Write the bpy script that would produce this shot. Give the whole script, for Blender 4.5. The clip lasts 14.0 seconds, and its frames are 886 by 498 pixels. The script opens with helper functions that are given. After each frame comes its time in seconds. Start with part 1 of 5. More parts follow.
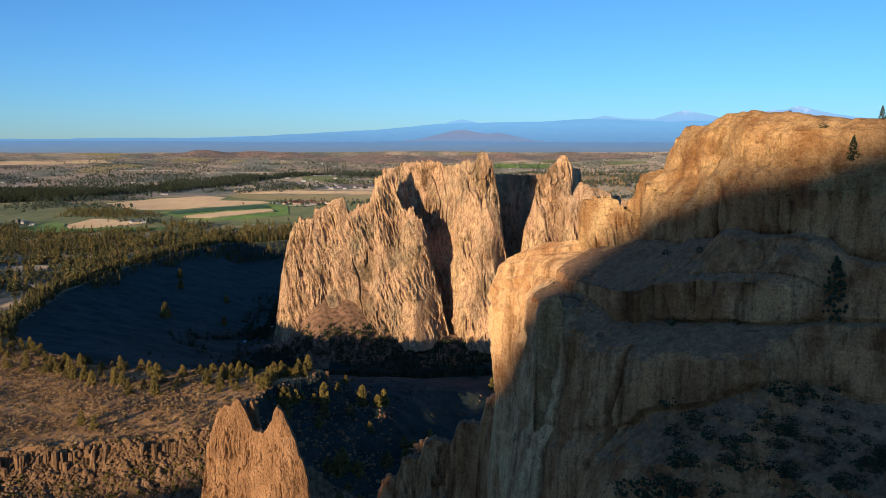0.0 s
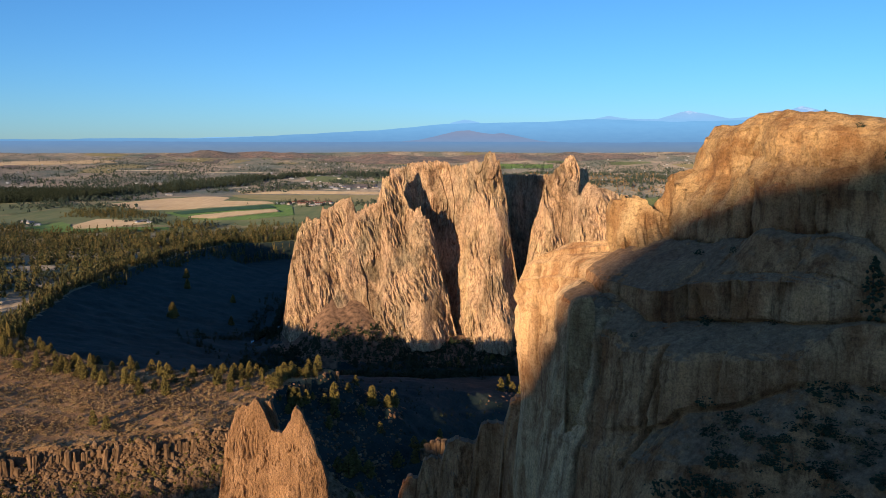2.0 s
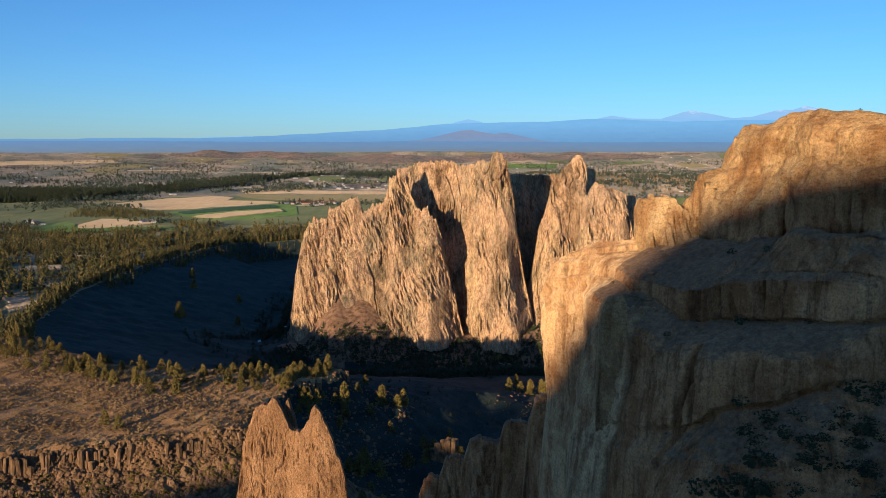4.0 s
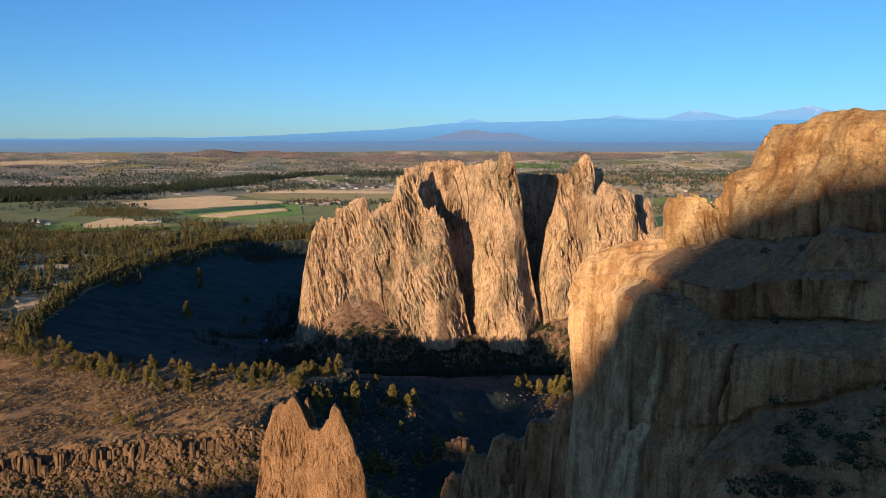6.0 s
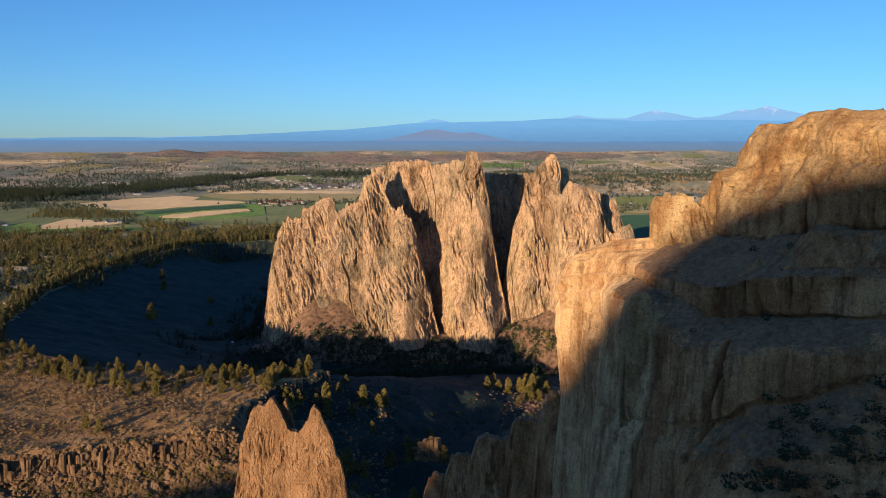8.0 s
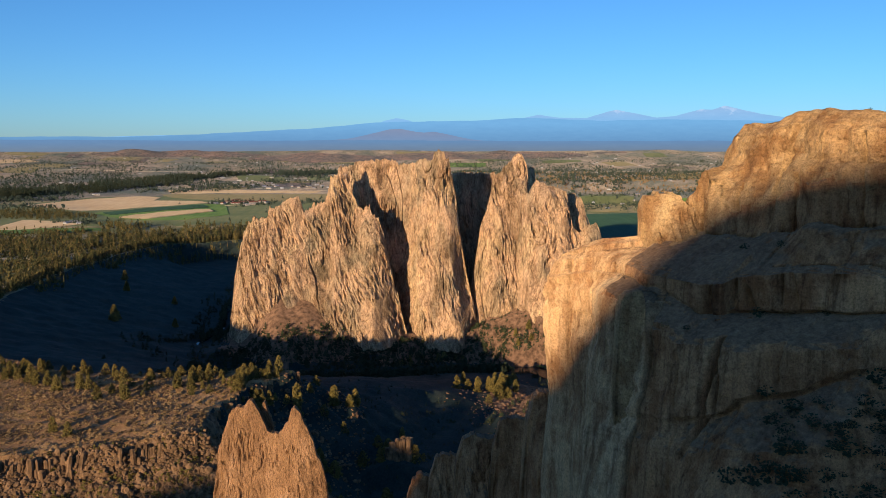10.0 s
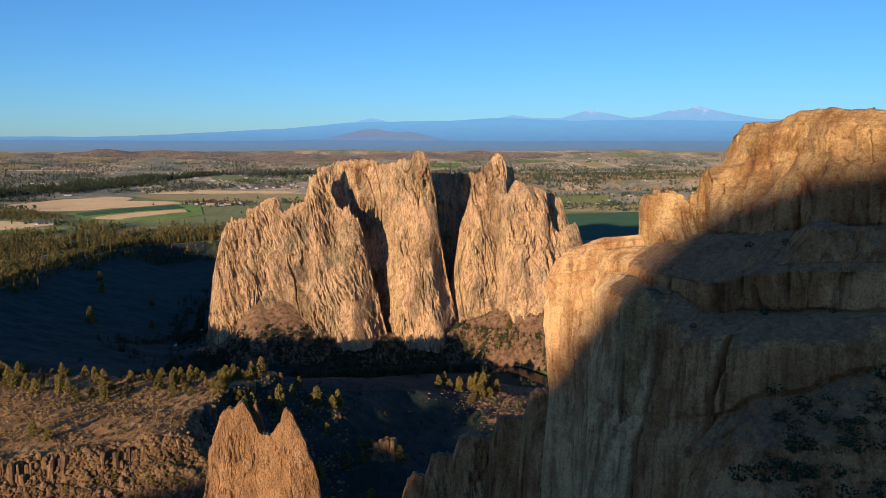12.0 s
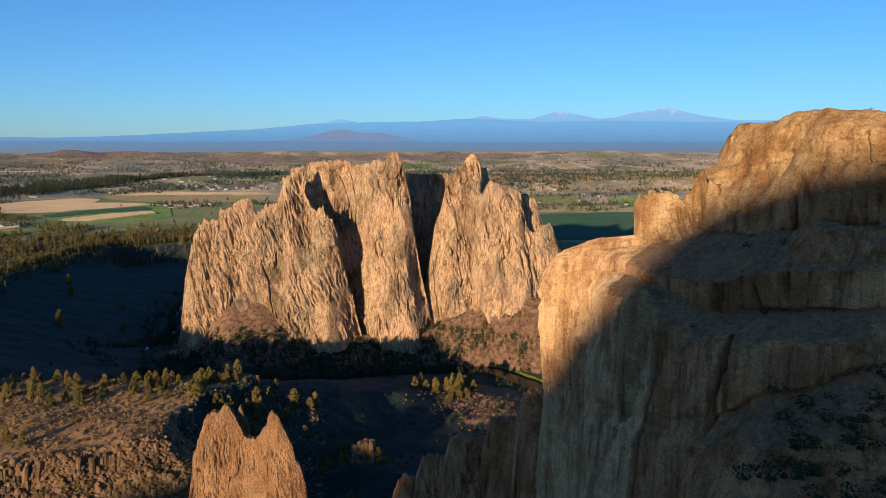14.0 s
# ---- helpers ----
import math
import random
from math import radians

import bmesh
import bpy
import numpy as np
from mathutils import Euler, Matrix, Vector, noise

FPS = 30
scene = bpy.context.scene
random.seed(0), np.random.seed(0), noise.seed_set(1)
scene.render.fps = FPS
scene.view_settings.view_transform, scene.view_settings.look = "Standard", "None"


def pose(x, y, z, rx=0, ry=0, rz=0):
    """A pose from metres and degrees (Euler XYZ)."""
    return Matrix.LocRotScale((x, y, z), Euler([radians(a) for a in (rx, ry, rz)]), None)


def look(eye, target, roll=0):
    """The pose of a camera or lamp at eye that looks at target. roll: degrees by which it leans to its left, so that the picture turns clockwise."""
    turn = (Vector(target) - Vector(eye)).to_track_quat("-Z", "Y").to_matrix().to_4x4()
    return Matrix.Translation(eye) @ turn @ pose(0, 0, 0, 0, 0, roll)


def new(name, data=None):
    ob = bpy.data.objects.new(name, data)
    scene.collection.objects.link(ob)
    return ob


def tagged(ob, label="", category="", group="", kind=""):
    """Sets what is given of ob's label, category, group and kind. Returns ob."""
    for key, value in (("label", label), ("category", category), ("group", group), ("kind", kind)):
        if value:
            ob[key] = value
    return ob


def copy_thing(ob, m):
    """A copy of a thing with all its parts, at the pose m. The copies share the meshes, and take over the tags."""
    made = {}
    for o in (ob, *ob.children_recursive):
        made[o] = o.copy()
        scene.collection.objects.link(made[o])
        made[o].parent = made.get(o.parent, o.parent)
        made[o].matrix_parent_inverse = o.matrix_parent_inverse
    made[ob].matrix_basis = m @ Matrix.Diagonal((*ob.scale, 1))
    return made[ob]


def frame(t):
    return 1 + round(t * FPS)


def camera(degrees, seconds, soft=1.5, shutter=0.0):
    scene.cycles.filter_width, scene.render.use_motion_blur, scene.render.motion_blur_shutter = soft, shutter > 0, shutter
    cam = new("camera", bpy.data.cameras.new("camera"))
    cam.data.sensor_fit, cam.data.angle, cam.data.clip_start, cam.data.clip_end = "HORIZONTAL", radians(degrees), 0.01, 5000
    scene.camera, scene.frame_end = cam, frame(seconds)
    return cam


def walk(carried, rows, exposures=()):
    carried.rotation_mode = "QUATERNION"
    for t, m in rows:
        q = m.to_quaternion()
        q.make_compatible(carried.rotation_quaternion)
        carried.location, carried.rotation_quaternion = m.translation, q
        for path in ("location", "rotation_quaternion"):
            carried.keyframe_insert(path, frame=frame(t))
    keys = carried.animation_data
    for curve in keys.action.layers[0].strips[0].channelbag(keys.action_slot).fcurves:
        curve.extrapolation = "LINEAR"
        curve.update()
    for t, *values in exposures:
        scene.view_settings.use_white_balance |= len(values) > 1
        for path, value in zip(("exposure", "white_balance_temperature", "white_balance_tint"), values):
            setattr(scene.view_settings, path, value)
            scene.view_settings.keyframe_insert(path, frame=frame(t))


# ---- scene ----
# The place: a river canyon with rock towers. Metres; the river is at z = 0, y runs away from the first viewpoint.
cam = camera(52.27, 14.0, 0.85)
# seconds, eye, tilt and turn in degrees
PATH = [
    (0, 0.05, 0.01, 190.08, 83.32, 0.02),
    (0.5, -1.11, -0.21, 190.11, 83.32, 0.01),
    (1, -2.17, 0.02, 190.07, 83.32, 0.06),
    (1.5, -3.25, 0.17, 189.99, 83.34, 0.14),
    (2, -4.33, 0.20, 189.98, 83.34, 0.19),
    (2.5, -5.45, 0.10, 189.99, 83.34, 0.20),
    (3, -6.56, 0.08, 189.96, 83.34, 0.23),
    (5.5, -12.34, -0.20, 189.84, 83.30, 0.47),
    (6, -13.49, -0.27, 189.86, 83.30, 0.49),
    (6.5, -14.60, -0.21, 189.85, 83.29, 0.43),
    (7, -15.81, -0.24, 189.85, 83.29, -0.12),
    (7.5, -17.03, -0.23, 189.85, 83.29, -1.14),
    (8, -18.13, -0.17, 189.79, 83.29, -1.91),
    (10.5, -24.22, 0.38, 189.72, 83.25, -4.72),
    (11, -25.40, 0.61, 189.68, 83.25, -5.04),
    (11.5, -26.62, 0.88, 189.64, 83.25, -5.45),
    (12, -27.85, 1.13, 189.58, 83.26, -5.96),
    (12.5, -28.97, 1.48, 189.57, 83.26, -6.44),
    (13, -30.09, 1.83, 189.59, 83.27, -7.01),
    (13.5, -31.26, 2.23, 189.54, 83.29, -7.57),
    (14, -32.38, 2.49, 189.53, 83.31, -7.90),
]
walk(cam, [(t, pose(x, y, z, tilt, 0, turn)) for t, x, y, z, tilt, turn in PATH], [(0, 0.26, 6000, 10), (5, 0.22, 6000, 10), (10, 0.14, 6000, 10), (14, 0.12, 6000, 10)])

# ---- light ----
SUN_AZ, SUN_EL = radians(29.0), radians(8.0)      # light travels 29 degrees right of +y, 8 degrees down
TRAVEL = Vector((math.sin(SUN_AZ), math.cos(SUN_AZ), 0))
world = bpy.data.worlds.new("sky")
scene.world = world
world.use_nodes = True
wn = world.node_tree
sky = wn.nodes.new("ShaderNodeTexSky")
sky.sky_type, sky.sun_disc = "NISHITA", False
sky.sun_elevation, sky.sun_rotation = SUN_EL, math.pi + SUN_AZ
sky.altitude, sky.air_density, sky.dust_density, sky.ozone_density = 1500, 0.85, 0.7, 4.6
tint = wn.nodes.new("ShaderNodeMix")
tint.data_type, tint.blend_type = "RGBA", "MULTIPLY"
tint.inputs[0].default_value, tint.inputs[7].default_value = 1.0, (1.0, 1.0, 0.96, 1)
wn.links.new(sky.outputs[0], tint.inputs[6])
wn.links.new(tint.outputs[2], wn.nodes["Background"].inputs[0])
wn.nodes["Background"].inputs[1].default_value = 0.150
lamp = bpy.data.lights.new("sun", "SUN")
lamp.energy, lamp.angle, lamp.color = 5.0, radians(0.53), (1.0, 0.74, 0.46)
sun = new("sun", lamp)
sun.matrix_world = look((0, 0, 0), (TRAVEL.x, TRAVEL.y, -math.tan(SUN_EL)))

# ---- noise on arrays ----
def hash3(i, j, k, seed):
    n = (i * 374761393 + j * 668265263 + k * 2147483647 + seed * 974634777) & 0x7FFFFFFF
    n = ((n ^ (n >> 13)) * 1274126177) & 0x7FFFFFFF
    n = ((n ^ (n >> 16)) * 2246822519) & 0x7FFFFFFF
    return (n & 0xFFFF) / 32767.5 - 1.0


def vnoise(x, y, z, seed=0):
    x, y, z = np.broadcast_arrays(np.asarray(x, float), np.asarray(y, float), np.asarray(z, float))
    i, j, k = np.floor(x).astype(np.int64), np.floor(y).astype(np.int64), np.floor(z).astype(np.int64)
    u, v, w = x - i, y - j, z - k
    u, v, w = u * u * (3 - 2 * u), v * v * (3 - 2 * v), w * w * (3 - 2 * w)
    out = 0
    for a in (0, 1):
        for b in (0, 1):
            for c in (0, 1):
                out = out + hash3(i + a, j + b, k + c, seed) * (u if a else 1 - u) * (v if b else 1 - v) * (w if c else 1 - w)
    return out


def fbm(x, y, z, octaves=4, seed=0, gain=0.5):
    out, amp, f = 0, 1.0, 1.0
    for o in range(octaves):
        out = out + amp * vnoise(x * f + 17.3 * o, y * f + 5.1 * o, z * f, seed + o)
        amp, f = amp * gain, f * 2.03
    return out


def ridged(x, y, z, octaves=4, seed=0):
    out, amp, f = 0, 1.0, 1.0
    for o in range(octaves):
        out = out + amp * (1 - 2 * np.abs(vnoise(x * f + 3.7 * o, y * f + 9.2 * o, z * f, seed + o)))
        amp, f = amp * 0.5, f * 2.1
    return out


def cells(x, y, z, seed=0):
    """Distance to the two nearest scattered points and the nearest one's own value: cracks and blocks."""
    x, y, z = np.broadcast_arrays(np.asarray(x, float), np.asarray(y, float), np.asarray(z, float))
    i, j, k = np.floor(x).astype(np.int64), np.floor(y).astype(np.int64), np.floor(z).astype(np.int64)
    d1, d2, val = np.full(x.shape, 9.0), np.full(x.shape, 9.0), np.zeros(x.shape)
    for a in (-1, 0, 1):
        for b in (-1, 0, 1):
            for c in (-1, 0, 1):
                ii, jj, kk = i + a, j + b, k + c
                px, py, pz = (ii + 0.5 + 0.45 * hash3(ii, jj, kk, seed + s) if s == 1 else (jj + 0.5 + 0.45 * hash3(ii, jj, kk, seed + s) if s == 2 else kk + 0.5 + 0.45 * hash3(ii, jj, kk, seed + s)) for s in (1, 2, 3))
                d = np.sqrt((px - x) ** 2 + (py - y) ** 2 + (pz - z) ** 2)
                near = d < d1
                d2 = np.where(near, d1, np.minimum(d2, d))
                val = np.where(near, hash3(ii, jj, kk, seed + 7), val)
                d1 = np.where(near, d, d1)
    return d1, d2, val


def facets(x, y, z, seed=0):
    """Broken rock: each cell is a tilted flat face with a sharp edge."""
    x, y, z = np.broadcast_arrays(np.asarray(x, float), np.asarray(y, float), np.asarray(z, float))
    i, j, k = np.floor(x).astype(np.int64), np.floor(y).astype(np.int64), np.floor(z).astype(np.int64)
    d1, out = np.full(x.shape, 9.0), np.zeros(x.shape)
    for a in (-1, 0, 1):
        for b in (-1, 0, 1):
            for c in (-1, 0, 1):
                ii, jj, kk = i + a, j + b, k + c
                dx, dy, dz = x - ii - 0.5 - 0.45 * hash3(ii, jj, kk, seed + 1), y - jj - 0.5 - 0.45 * hash3(ii, jj, kk, seed + 2), z - kk - 0.5 - 0.45 * hash3(ii, jj, kk, seed + 3)
                d = dx * dx + dy * dy + dz * dz
                face = 0.55 * hash3(ii, jj, kk, seed + 7) + 1.1 * dx * hash3(ii, jj, kk, seed + 8) + 1.1 * dz * hash3(ii, jj, kk, seed + 9) + 0.9 * dy * hash3(ii, jj, kk, seed + 10)
                out = np.where(d < d1, face, out)
                d1 = np.minimum(d1, d)
    return out


def planes(x, z, seed=0):
    """Creased rock: flat triangular faces that meet in sharp edges, with no steps between them."""
    x, z = np.broadcast_arrays(np.asarray(x, float), np.asarray(z, float))
    s = (x + z) * 0.366
    i, j = np.floor(x + s).astype(np.int64), np.floor(z + s).astype(np.int64)
    u, v = x + s - i, z + s - j
    h = lambda a, b: hash3(i + a, j + b, 0 * i, seed)
    return np.where(u > v, h(0, 0) * (1 - u) + h(1, 0) * (u - v) + h(1, 1) * v, h(0, 0) * (1 - v) + h(0, 1) * (v - u) + h(1, 1) * u)


def smooth(a, b, x):
    t = np.clip((x - a) / (b - a), 0, 1)
    return t * t * (3 - 2 * t)


# ---- materials ----
def material(name, build, rough=0.9, bump=0.3, bump_dist=0.1):
    m = bpy.data.materials.new(name)
    m.use_nodes = True
    t = m.node_tree
    b = t.nodes["Principled BSDF"]
    b.inputs["Roughness"].default_value = rough
    b.inputs["Specular IOR Level"].default_value = 0.2
    b.inputs["Diffuse Roughness"].default_value = 1.0 if rough > 0.75 else 0.0
    col, height = build(t)
    t.links.new(col, b.inputs["Base Color"])
    if height is not None:
        n = t.nodes.new("ShaderNodeBump")
        n.inputs["Strength"].default_value, n.inputs["Distance"].default_value = bump, bump_dist
        t.links.new(height, n.inputs["Height"])
        t.links.new(n.outputs[0], b.inputs["Normal"])
    return m


def coords(t, scale=(1, 1, 1)):
    g = t.nodes.new("ShaderNodeNewGeometry")
    m = t.nodes.new("ShaderNodeMapping")
    m.inputs["Scale"].default_value = scale
    t.links.new(g.outputs["Position"], m.inputs["Vector"])
    return m.outputs[0]


def noisy(t, scale, size=(1, 1, 1), detail=6.0, rough=0.6, distort=0.0):
    n = t.nodes.new("ShaderNodeTexNoise")
    n.inputs["Scale"].default_value, n.inputs["Detail"].default_value = scale, detail
    n.inputs["Roughness"].default_value, n.inputs["Distortion"].default_value = rough, distort
    t.links.new(coords(t, size), n.inputs["Vector"])
    return n.outputs["Fac"]


def ramp(t, fac, stops):
    r = t.nodes.new("ShaderNodeValToRGB")
    el = r.color_ramp.elements
    el[0].position, el[0].color = stops[0][0], (*stops[0][1], 1)
    el[1].position, el[1].color = stops[-1][0], (*stops[-1][1], 1)
    for p, c in stops[1:-1]:
        el.new(p).color = (*c, 1)
    t.links.new(fac, r.inputs[0])
    return r.outputs[0]


def mix(t, fac, a, b, mode="MIX"):
    m = t.nodes.new("ShaderNodeMix")
    m.data_type, m.blend_type = "RGBA", mode
    for s, v in ((m.inputs[0], fac), (m.inputs[6], a), (m.inputs[7], b)):
        if isinstance(v, (int, float)):
            s.default_value = v
        elif isinstance(v, tuple):
            s.default_value = (*v, 1)
        else:
            t.links.new(v, s)
    return m.outputs[2]


def plus(t, *parts):
    """A weighted sum of (socket, weight)."""
    last = None
    for sock, w in parts:
        n = t.nodes.new("ShaderNodeMath")
        n.operation = "MULTIPLY_ADD"
        t.links.new(sock, n.inputs[0])
        n.inputs[1].default_value = w
        if last is None:
            n.inputs[2].default_value = 0.0
        else:
            t.links.new(last, n.inputs[2])
        last = n.outputs[0]
    return last


def tower_rock(t):
    base = ramp(t, noisy(t, 0.02, (1, 1, 0.55), 8, 0.62, 0.4), [(0.36, (0.34, 0.26, 0.165)), (0.44, (0.58, 0.405, 0.245)), (0.51, (0.67, 0.44, 0.265)), (0.58, (0.67, 0.475, 0.275)), (0.66, (0.50, 0.37, 0.23))])
    varnish = ramp(t, noisy(t, 0.035, (1, 1, 0.5), 9, 0.72, 0.15), [(0.40, (0.50, 0.47, 0.43)), (0.50, (0.95, 0.95, 0.95)), (0.66, (1.14, 1.12, 1.08))])
    streak = ramp(t, noisy(t, 0.38, (1, 1, 0.3), 9, 0.78, 0.3), [(0.40, (0.40, 0.35, 0.30)), (0.48, (0.95, 0.94, 0.92)), (0.60, (1.28, 1.23, 1.12))])
    broken = spread_out(t, noisy(t, 0.03, (1, 1, 0.6), 6, 0.65, 0.2))
    col = mix(t, ramp(t, broken, [(0.2, (0.3, 0.3, 0.3)), (0.8, (0.95, 0.95, 0.95))]), mix(t, 0.85, base, varnish, "MULTIPLY"), streak, "MULTIPLY")
    fine = noisy(t, 1.1, (1, 1, 0.7), 7, 0.78)
    col = mix(t, ramp(t, broken, [(0.2, (0.3, 0.3, 0.3)), (0.8, (0.7, 0.7, 0.7))]), col, ramp(t, fine, [(0.36, (0.40, 0.36, 0.33)), (0.54, (1.15, 1.15, 1.15))]), "MULTIPLY")
    split = noisy(t, 0.16, (1, 1, 0.28), 5, 0.6, 0.1)
    crazed = noisy(t, 0.5, (1, 1, 0.35), 4, 0.65, 0.1)
    dark, pale = (0.34, 0.27, 0.22), (1.0, 1.0, 1.0)
    col = mix(t, 0.8, col, ramp(t, split, [(0.475, pale), (0.497, dark), (0.503, dark), (0.525, pale)]), "MULTIPLY")
    col = mix(t, 0.55, col, ramp(t, crazed, [(0.45, pale), (0.49, dark), (0.505, dark), (0.54, pale)]), "MULTIPLY")
    return col, plus(t, (fine, 1.0), (noisy(t, 0.4, (1, 1, 0.6), 7, 0.78), 2.2))


def cliff_rock(tones, stripe, pits, dirt=0.0):
    """Welded tuff: tones from dark to pale, how strongly water has striped it, how pitted it is, how much dirt lies on its ledges."""
    def build(t):
        base = ramp(t, noisy(t, 0.10, (1, 1, 0.7), 8, 0.6, 0.1), list(zip((0.3, 0.5, 0.7), tones)))
        streak = ramp(t, noisy(t, 0.8, (1, 1, 0.05), 7, 0.68, 0.2), [(0.38, (0.38, 0.30, 0.24)), (0.47, (0.88, 0.84, 0.80)), (0.58, (1.14, 1.10, 1.04))])
        col = mix(t, stripe, base, streak, "MULTIPLY")
        stain = ramp(t, noisy(t, 0.2, (1, 1, 0.6), 7, 0.65, 0.15), [(0.40, (0.56, 0.42, 0.33)), (0.54, (1.0, 1.0, 1.0)), (0.7, (1.08, 1.05, 1.0))])
        col = mix(t, 0.8, col, stain, "MULTIPLY")
        bed = noisy(t, 0.8, (0.25, 0.25, 1.6), 6, 0.7, 0.1)
        col = mix(t, 0.22, col, ramp(t, bed, [(0.38, (0.6, 0.55, 0.5)), (0.52, (1.08, 1.08, 1.06))]), "MULTIPLY")
        pit = ramp(t, noisy(t, 1.3, (0.8, 0.8, 1.5), 7, 0.72, 0.1), [(0.37, (0.34, 0.27, 0.22)), (0.45, (0.95, 0.94, 0.92)), (0.65, (1.15, 1.14, 1.12))])
        col = mix(t, pits, col, pit, "MULTIPLY")
        fine = noisy(t, 3.6, (1, 1, 0.8), 8, 0.75)
        col = mix(t, 0.75, col, ramp(t, fine, [(0.36, (0.45, 0.42, 0.39)), (0.52, (1.0, 1.0, 1.0)), (0.64, (1.2, 1.2, 1.2))]), "MULTIPLY")
        if dirt:
            up = t.nodes.new("ShaderNodeSeparateXYZ")
            t.links.new(t.nodes.new("ShaderNodeNewGeometry").outputs["Normal"], up.inputs[0])
            lying = ramp(t, plus(t, (up.outputs[2], 1.0), (noisy(t, 0.5, (1, 1, 1), 6, 0.7), 0.5)), [(0.86, (0, 0, 0)), (1.04, (dirt, dirt, dirt))])
            soil_col = ramp(t, noisy(t, 1.3, (1, 1, 1), 8, 0.75), [(0.36, (0.11, 0.077, 0.046)), (0.52, (0.24, 0.165, 0.10)), (0.66, (0.38, 0.265, 0.16))])
            col = mix(t, lying, col, soil_col)
        return col, plus(t, (fine, 1.0), (noisy(t, 1.3, (0.8, 0.8, 1.4), 6, 0.75), 1.0 + pits), (bed, 0.5))
    return build


def basalt_rock(t):
    base = ramp(t, noisy(t, 0.35, (1, 1, 0.6), 6, 0.6), [(0.32, (0.07, 0.042, 0.023)), (0.55, (0.26, 0.152, 0.076)), (0.75, (0.40, 0.245, 0.13))])
    return base, noisy(t, 1.6, (1, 1, 1), 6, 0.7)


def spike_rock(t):
    base = ramp(t, noisy(t, 0.14, (1, 1, 0.5), 8, 0.6), [(0.34, (0.25, 0.135, 0.065)), (0.5, (0.385, 0.215, 0.102)), (0.64, (0.51, 0.30, 0.155))])
    fine = noisy(t, 4.2, (1, 1, 0.35), 8, 0.8)
    col = mix(t, 0.9, base, ramp(t, fine, [(0.38, (0.28, 0.23, 0.20)), (0.49, (0.92, 0.91, 0.90)), (0.60, (1.6, 1.52, 1.42))]), "MULTIPLY")
    return col, plus(t, (fine, 1.0), (noisy(t, 0.6, (1, 1, 0.3), 6, 0.7), 1.5))


def soil(t):
    big = ramp(t, noisy(t, 0.005, (1, 1, 1), 7, 0.65), [(0.36, (0.12, 0.145, 0.065)), (0.47, (0.21, 0.20, 0.11)), (0.55, (0.31, 0.26, 0.165)), (0.66, (0.44, 0.36, 0.24))])
    mid = ramp(t, noisy(t, 0.05, (1, 1, 1), 7, 0.7), [(0.36, (0.55, 0.58, 0.5)), (0.6, (1.1, 1.05, 1.0))])
    col = mix(t, 0.8, big, mid, "MULTIPLY")
    fine = noisy(t, 0.7, (1, 1, 1), 8, 0.75)
    col = mix(t, 0.6, col, ramp(t, fine, [(0.35, (0.5, 0.45, 0.4)), (0.6, (1.15, 1.15, 1.1))]), "MULTIPLY")
    return col, plus(t, (fine, 1.0), (noisy(t, 0.25, (1, 1, 1), 5, 0.6), 1.5))


# Far soil cooled and greyed so that its colour carries distance haze.
def hazed_steppe(t):
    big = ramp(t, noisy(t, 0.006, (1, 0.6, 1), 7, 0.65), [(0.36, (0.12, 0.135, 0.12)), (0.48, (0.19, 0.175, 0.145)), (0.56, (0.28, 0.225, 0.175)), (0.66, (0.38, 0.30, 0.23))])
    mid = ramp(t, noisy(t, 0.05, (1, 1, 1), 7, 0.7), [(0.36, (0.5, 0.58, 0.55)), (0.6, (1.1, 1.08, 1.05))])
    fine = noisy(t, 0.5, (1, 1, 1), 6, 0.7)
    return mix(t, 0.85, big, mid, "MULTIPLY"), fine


def mesa_soil(t):
    big = ramp(t, noisy(t, 0.03, (1, 1, 1), 7, 0.65), [(0.36, (0.23, 0.128, 0.058)), (0.5, (0.41, 0.228, 0.098)), (0.64, (0.53, 0.32, 0.15))])
    fine = noisy(t, 1.1, (1, 1, 1), 8, 0.75)
    return mix(t, 0.7, big, ramp(t, fine, [(0.35, (0.5, 0.45, 0.4)), (0.6, (1.15, 1.15, 1.1))]), "MULTIPLY"), fine


# Dark canyon soil and growth, darkened and blued further for the canyon's shade.
def shaded_canyon_soil(t):
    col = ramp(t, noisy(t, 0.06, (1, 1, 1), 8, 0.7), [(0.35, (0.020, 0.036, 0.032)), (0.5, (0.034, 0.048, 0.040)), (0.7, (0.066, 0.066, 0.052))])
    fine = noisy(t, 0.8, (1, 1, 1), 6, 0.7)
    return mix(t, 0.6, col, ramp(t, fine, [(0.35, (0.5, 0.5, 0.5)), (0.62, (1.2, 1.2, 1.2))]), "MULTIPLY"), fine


def spread_out(t, fac):
    """A noise's middle values stretched over 0 to 1."""
    m = t.nodes.new("ShaderNodeMapRange")
    m.inputs["From Min"].default_value, m.inputs["From Max"].default_value = 0.36, 0.64
    t.links.new(fac, m.inputs[0])
    return m.outputs[0]


def leaves(lo, mid, hi):
    def build(t):
        g = t.nodes.new("ShaderNodeNewGeometry")
        whole = noisy(t, 0.13, (1, 1, 0.3), 3, 0.6)
        col = ramp(t, plus(t, (g.outputs["Random Per Island"], 0.45), (spread_out(t, whole), 0.6)), [(0.0, lo), (0.5, mid), (1.0, hi)])
        return mix(t, 0.6, col, ramp(t, noisy(t, 1.5), [(0.3, (0.6, 0.6, 0.6)), (0.7, (1.2, 1.2, 1.2))]), "MULTIPLY"), noisy(t, 4.0)
    return build


